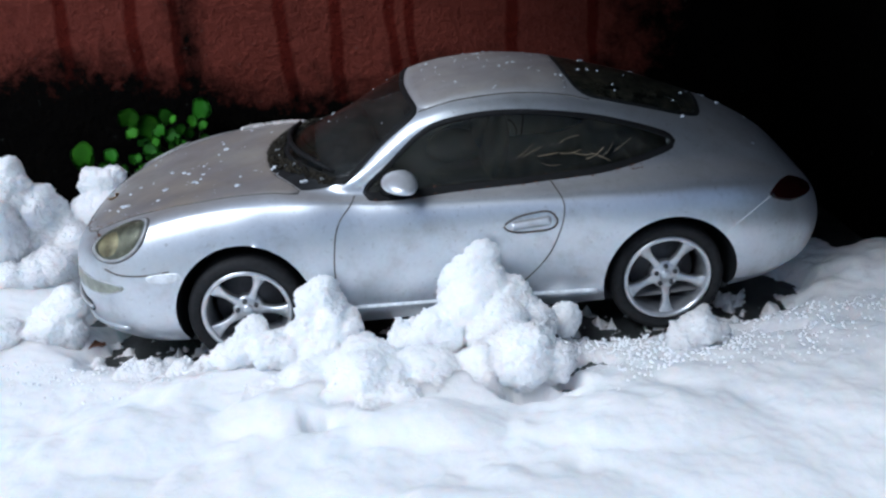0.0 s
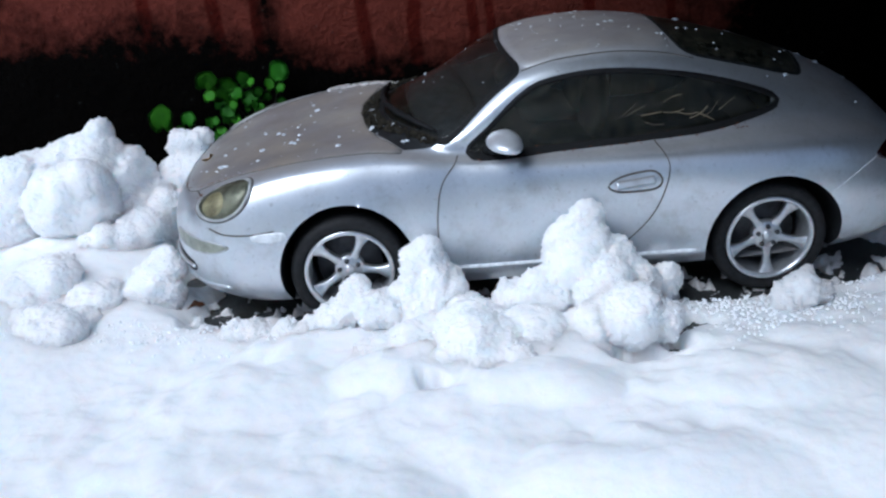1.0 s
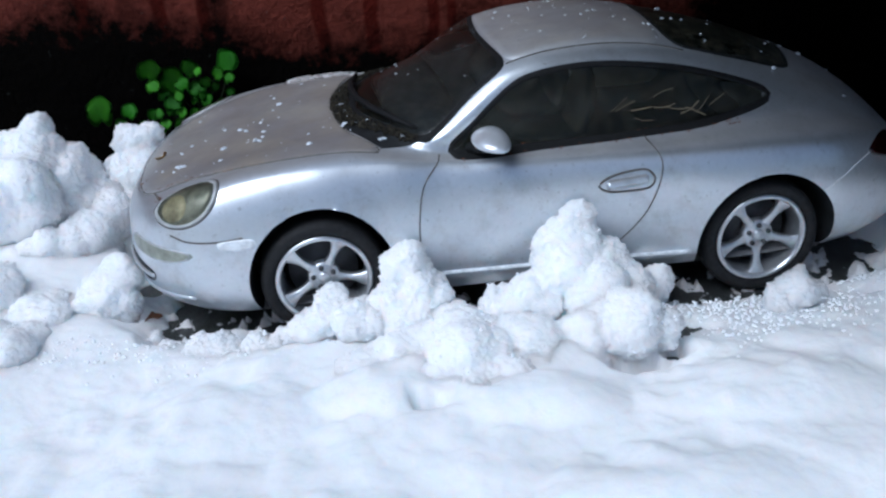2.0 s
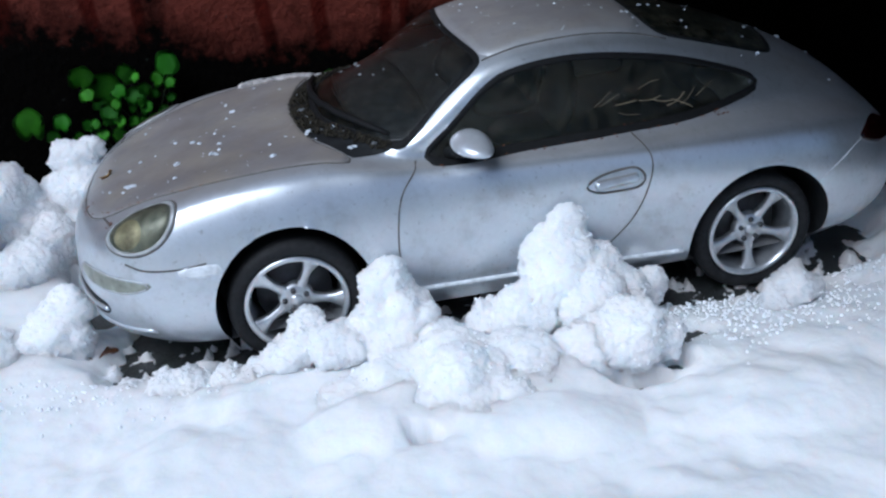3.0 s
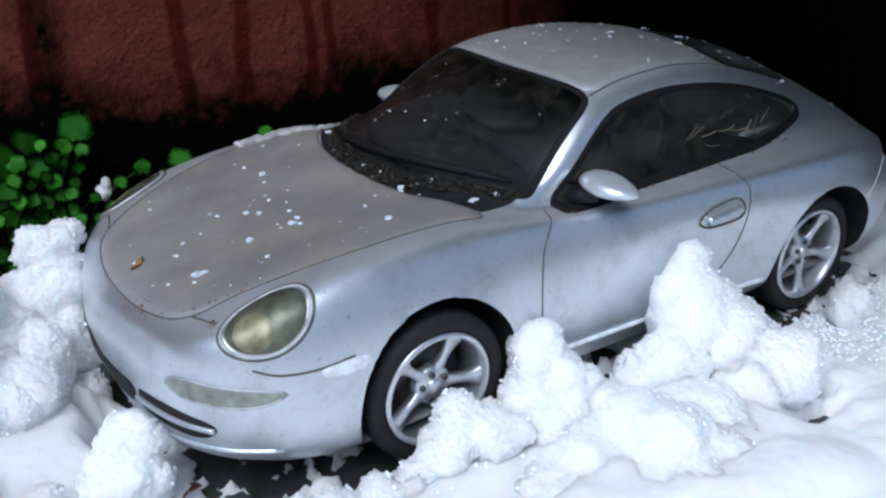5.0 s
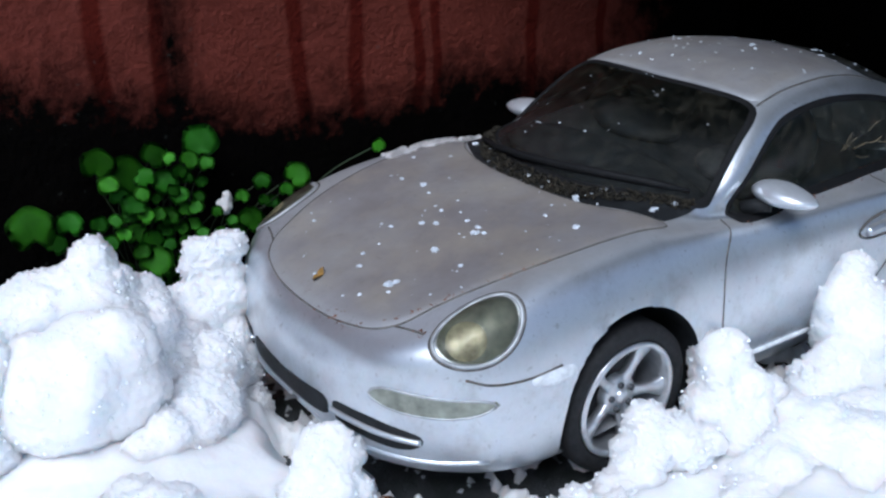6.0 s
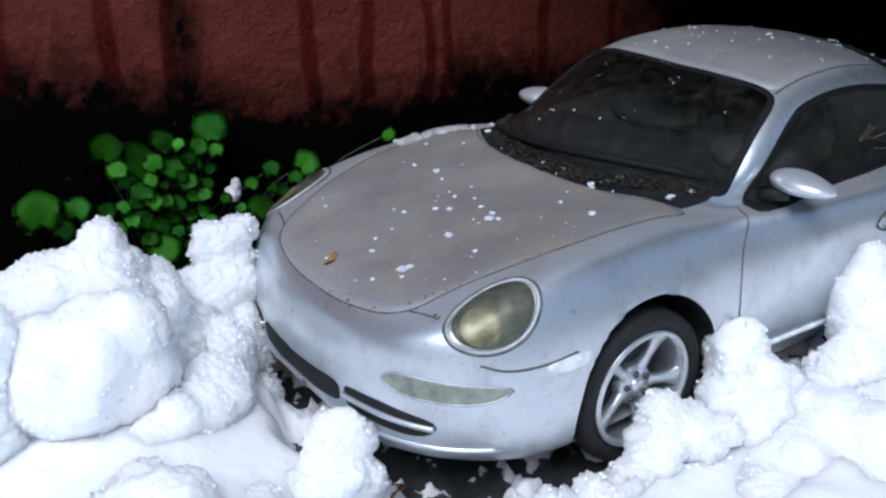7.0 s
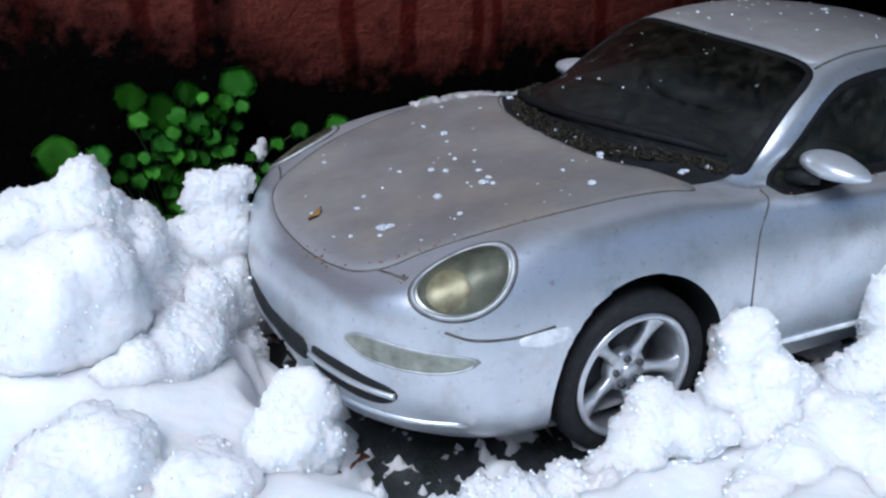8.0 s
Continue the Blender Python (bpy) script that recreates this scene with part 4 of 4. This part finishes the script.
snow_clump([(-188, 55, 57, 10), (-186, 55, 46, 13), (-194, 52, 40, 13), (-190, 50, 26, 18), (-180, 57, 62, 6.5), (-183, 56, 52, 9)], "tall snow column by the front corner of the car", 1.2, seed=19)
snow_clump([(-210, 18, 22, 17), (-202, 30, 30, 14), (-216, 2, 11, 14), (-226, 6, 14, 18), (-186, 30, 10, 9)], "rounded snow lumps in front of the nose", 0.9, seed=21)
snow_clump([(-187, -31, 24, 9), (-191, -34, 19, 11), (-197, -37, 13, 12), (-188, -38, 12, 10), (-203, -40, 8, 11)], "snow lump under the front bumper", 1.0, seed=23)
snow_clump([(-138, 157, 40, 4.2), (-137, 157, 44.5, 3.2)], "small lump of snow caught on the plant", 0.7, 0.6, seed=31)
snow_clump([(-222, -44, 6, 18), (-250, -30, 8, 24), (-236, -70, 4, 22)], "low soft snow hump", 1.0, 0.9, seed=25)
snow_clump([(-150, -74, 3, 8), (-140, -78, 3, 9), (-126, -80, 5, 8), (-162, -70, 2, 6), (-116, -82, 4, 8)], "ragged snow edge along the bumper", 1.5, seed=27)


# ---- plant by the wall ----
# leaves: across, up (mm on the plane of the wall plant), radius
LEAVES = [
          (-194, 70, 7.7), (-183, 63, 10.1), (-169, 70, 6.4), (-147, 73, 8.8), (-153, 65, 4.8), (-145, 62, 4), (-155, 57, 3.7), (-148, 54, 3.3), (-165, 57, 6.6), (-162, 67, 3.3), (-180, 49, 6.1), (-170, 50, 2.8), (-174, 60, 5.2),
          (-165, 40, 5.2), (-159, 49, 4.6), (-152, 42, 4), (-224, 47, 10.3), (-209, 46, 6.1), (-197, 43, 4.6), (-189, 43, 3.5), (-181, 35, 5.5), (-174, 31, 5.5), (-173, 20, 8.3), (-179, 26, 4.6), (-166, 26, 4), (-163, 7, 4),
          (-176, 10, 6.1), (-189, 19, 5.2), (-118, 48, 4.8), (-129, 43, 3.7), (-113, 37, 4), (-125, 30, 7), (-99, 48, 7), (-106, 42, 4), (-135, 32, 3.1), (-53, 55, 4), (-150, 47, 3.3), (-157, 42, 3.7), (-162, 52, 3.3),
          (-170, 42, 4), (-176, 43, 4.5), (-186, 54, 5), (-190, 60, 5), (-176, 53, 4), (-158, 60, 4), (-160, 34, 4.5), (-154, 34, 4), (-168, 34, 4.5), (-186, 36, 4), (-193, 33, 4.5), (-200, 36, 4),
          (-182, 12, 5), (-168, 12, 5), (-160, 18, 4.5), (-158, 26, 4), (-142, 38, 3), (-141, 27, 3.5), (-132, 26, 4), (-118, 39, 3), (-183, 44, 4), (-150, 29, 3.5), (-216, 38, 5),
]


def leaf_mesh(k):
    rnd = random.Random(40 + k)
    bm = bmesh.new()
    n = 30
    ring = []
    mid = bm.verts.new((0, 0, 0.0))
    inner = []
    for i in range(n):
        a = 2 * math.pi * i / n
        notch = 1 - 0.42 * math.exp(-((a - math.pi * 1.5) / 0.28) ** 2)
        r = notch * (1 + 0.05 * math.sin(5 * a + k) + 0.008 * rnd.uniform(-1, 1))
        inner.append(bm.verts.new((0.55 * r * math.cos(a), 0.55 * r * math.sin(a), 0.06 + 0.05 * math.cos(2 * a))))
        ring.append(bm.verts.new((r * math.cos(a), 0.94 * r * math.sin(a), 0.10 * math.cos(2 * a + k) + 0.012 * rnd.uniform(-1, 1))))
    for i in range(n):
        j = (i + 1) % n
        bm.faces.new((mid, inner[i], inner[j]))
        bm.faces.new((inner[i], ring[i], ring[j], inner[j]))
    bmesh.ops.solidify(bm, geom=bm.faces[:], thickness=0.03)
    return mesh_of("leaf", bm, M_LEAF)


def plant():
    root = new("creeping_plant")
    root.location = (-0.17, 0.14, 0.0)
    tagged(root, "low creeping plant with round bright green leaves", "plant")
    bpy.context.view_layer.update()
    inv = Matrix.Translation((0.17, -0.14, 0.0))
    kinds = [leaf_mesh(k) for k in range(4)]
    rnd = random.Random(8)
    for i, (x, z, r) in enumerate(LEAVES):
        y = 162 - rnd.uniform(0, 10)
        lift = (158 - y) * 0.36
        m = look((x * MM + (158 - y) * -0.00036, y * MM, (z + lift) * MM), (x * MM - 0.35 + rnd.uniform(-0.3, 0.3), -0.75, (z + 420 + 260 * rnd.uniform(-1, 1)) * MM)) @ pose(0, 0, 0, 0, 180, rnd.uniform(-50, 50))
        leaf = new("leaf", kinds[i % 4])
        leaf.parent = root
        leaf.matrix_basis = inv @ m @ Matrix.Scale(r * MM, 4)
        foot = Vector(((-170 + 0.55 * (x + 170)) * MM, 0.167, max(0.0, (z - 34)) * MM))
        tip = m.translation + Vector((0, 0.0012, 0))
        bend = (foot + tip) / 2 + Vector((rnd.uniform(-4, 4) * MM, 0.004, 4 * MM))
        pts = [inv @ Vector(p) for p in curve_through([foot, bend, tip], 9)]
        part("stem", tube(pts, 0.00040, 5), M_STEM).parent = root
    return root


plant()


def scrap(name, place, size, turn, material, label, category):
    """A curled scrap of leaf."""
    bm = bmesh.new()
    bmesh.ops.create_grid(bm, x_segments=7, y_segments=5, size=1)
    for v in bm.verts:
        x, y = v.co.x, v.co.y
        v.co = Vector((x * size * (1 - 0.35 * y * y), y * size * 0.55 * (1 - 0.5 * x * x), size * (0.35 * x * x - 0.25 * y + 0.12 * math.sin(5 * x + 3 * y))))
    bmesh.ops.solidify(bm, geom=bm.faces[:], thickness=0.0003)
    ob = part(name, bm, material)
    ob.matrix_world = pose(*place, *turn)
    return tagged(ob, label, category)


scrap("dead_leaf", (-0.170, 0.126, 0.027), 0.007, (50, 10, 30), M_BROWN, "curled brown dead leaf below the plant", "leaf")
scrap("dead_leaf", (-0.180, -0.038, 0.0035), 0.010, (8, 4, -12), M_BROWN, "wet brown dead leaf on the ground", "leaf")
p_gold = CARM @ on_skin(-0.1665, 0.003, "top", 0.0006)[0]
scrap("leaf_scrap", tuple(p_gold), 0.0032, (6, -20, 25), M_GOLD, "small golden leaf scrap lying on the hood", "leaf")


# ---- hail and grit on the car ----
def grain_mesh(k):
    rnd = random.Random(70 + k)
    bm = bmesh.new()
    bmesh.ops.create_icosphere(bm, subdivisions=2, radius=0.85)
    off = rnd.uniform(0, 50)
    for v in bm.verts:
        v.co *= 1 + 0.75 * noise.noise(v.co * 1.9 + Vector((off, 0, 0)))
        v.co.z *= 0.7
    return mesh_of("hail_grain", bm, M_ICE, False)


GRAINS = [grain_mesh(k) for k in range(5)]


def hail(x, y, r, rnd, where, axis="top"):
    p, _ = on_skin(x * MM, y * MM, axis, r * MM * 0.35)
    ob = new("hail_grain", GRAINS[rnd.randrange(5)])
    ob.matrix_world = CARM @ Matrix.Translation(p) @ Euler((0, 0, rnd.uniform(0, 6.3))).to_matrix().to_4x4() @ Matrix.Diagonal((r * MM * rnd.uniform(0.8, 1.5), r * MM, r * MM * 0.9, 1))
    tagged(ob, "small white hail grain lying on the " + where, "hail", "hail grains on the " + where)


rnd = random.Random(21)
for x, y, r in [(-120, -19, 1.5), (-118, -21, 1.0), (-117, -17, 1.1), (-155, -20, 1.5), (-153, -21, 1.1), (-135, -17, 1.4), (-110, 22, 1.3), (-125, -5, 1.3), (-128, -1, 1.1), (-96, -40, 1.2)]:
    hail(x, y, r, rnd, "hood")
for _ in range(62):
    x = rnd.uniform(-170, -84)
    hail(x, rnd.uniform(-1, 1) * min(44, 16 + 0.9 * (x + 176)), rnd.choice((0.3, 0.35, 0.4, 0.5, 0.6, 0.85)), rnd, "hood")
for _ in range(58):
    hail(rnd.uniform(-6, 66), rnd.uniform(-36, 38), rnd.choice((0.35, 0.4, 0.5, 0.6, 0.8)), rnd, "roof")
for _ in range(36):
    x = rnd.uniform(66, 160)
    hail(x, rnd.uniform(-40, 40), rnd.choice((0.4, 0.5, 0.7, 0.9, 1.2)), rnd, "rear deck")
for _ in range(20):
    x = rnd.uniform(-66, -14)
    hail(x, rnd.uniform(-40, 40), rnd.choice((0.25, 0.3, 0.35, 0.5)), rnd, "windscreen")
for _ in range(26):
    t = rnd.uniform(-1, 1)
    hail(-81 + 22 * abs(t) ** 2.4 + rnd.uniform(-6, 5), 46 * t, rnd.choice((0.5, 0.7, 0.9, 1.2)), rnd, "cowl")
# a crust of snow left along the far fender
crust = bmesh.new()
for i in range(90):
    t = rnd.uniform(0, 1)
    p, _ = on_skin((-104 + 46 * t) * MM, (53 + rnd.uniform(-3, 2.5)) * MM, "top", 0.0004)
    q = rnd.uniform(0.7, 1.9) * MM
    bmesh.ops.create_icosphere(crust, subdivisions=2, radius=1, matrix=CARM @ Matrix.Translation(p) @ Matrix.Diagonal((q * 1.4, q, q * 0.8, 1)))
tagged(part("snow_crust", crust, M_SNOW), "thin crust of melting snow on the far fender", "snow", kind="stuff")
# dry grass caught in the side window
grass = bmesh.new()
for k in range(11):
    x, z = 34 + 4.2 * k + rnd.uniform(-3, 3), rnd.uniform(81, 92)
    ang = rnd.uniform(-0.6, 0.9)
    bend = rnd.uniform(-0.08, 0.08)
    pts = []
    for i in range(6):
        u, v = x + 1.9 * i * math.cos(ang), min(97, max(80, z + 1.9 * i * math.sin(ang)))
        pts.append(on_skin(u * MM, v * MM, "side", 0.0003)[0])
        ang += bend
    b = tube(pts, rnd.uniform(0.00010, 0.00030), 5)
    tmp = bpy.data.meshes.new("tmp")
    b.to_mesh(tmp)
    b.free()
    grass.from_mesh(tmp)
    bpy.data.meshes.remove(tmp)
bmesh.ops.transform(grass, matrix=CARM, verts=grass.verts)
tagged(part("dry_grass", grass, M_TWIG), "pale dry grass stalks stuck to the side window", "grass", kind="stuff")
# dirt caught in the seam of the hood and at the lamp
dirt = bmesh.new()
for i in range(58):
    if i < 44:
        t = rnd.uniform(0, 1)
        x, y = -175 + 60 * t ** 3 + rnd.uniform(-1, 1), -4 - 46 * t ** 0.8 + rnd.uniform(-1, 1)
    elif i < 50:
        x, y = -171.5 + rnd.uniform(-2, 2), -16 + rnd.uniform(-3, 3)
    else:
        x, y = -162 + rnd.uniform(-1.5, 1.5), -44.5 + rnd.uniform(-2.5, 2)
    p, _ = on_skin(x * MM, y * MM, "top", 0.0003)
    q = rnd.uniform(0.12, 0.42) * MM
    bmesh.ops.create_icosphere(dirt, subdivisions=1, radius=1, matrix=CARM @ Matrix.Translation(p) @ Euler((0, 0, rnd.uniform(0, 3))).to_matrix().to_4x4() @ Matrix.Diagonal((q * 2.2, q * 0.7, q * 0.6, 1)))
tagged(part("seam_dirt", dirt, M_BROWN), "rusty brown dirt caught along the hood seam", "dirt", kind="stuff")
# rotting crumbs along the foot of the side window
crumbs = bmesh.new()
for i in range(160):
    x = rnd.uniform(-34, 92)
    p, _ = on_skin(x * MM, (74.0 + 0.00035 * max(0, x) ** 2 * 1.6 + rnd.uniform(-1.2, 1.6)) * MM, "side", 0.0001)
    q = rnd.uniform(0.1, 0.42) * MM
    bmesh.ops.create_icosphere(crumbs, subdivisions=1, radius=1, matrix=CARM @ Matrix.Translation(p) @ Matrix.Diagonal((q * 1.6, q * 0.7, q, 1)))
tagged(part("rot_crumbs", crumbs, M_BROWN), "brown crumbs of rotten leaf along the window sill", "dirt", kind="stuff")
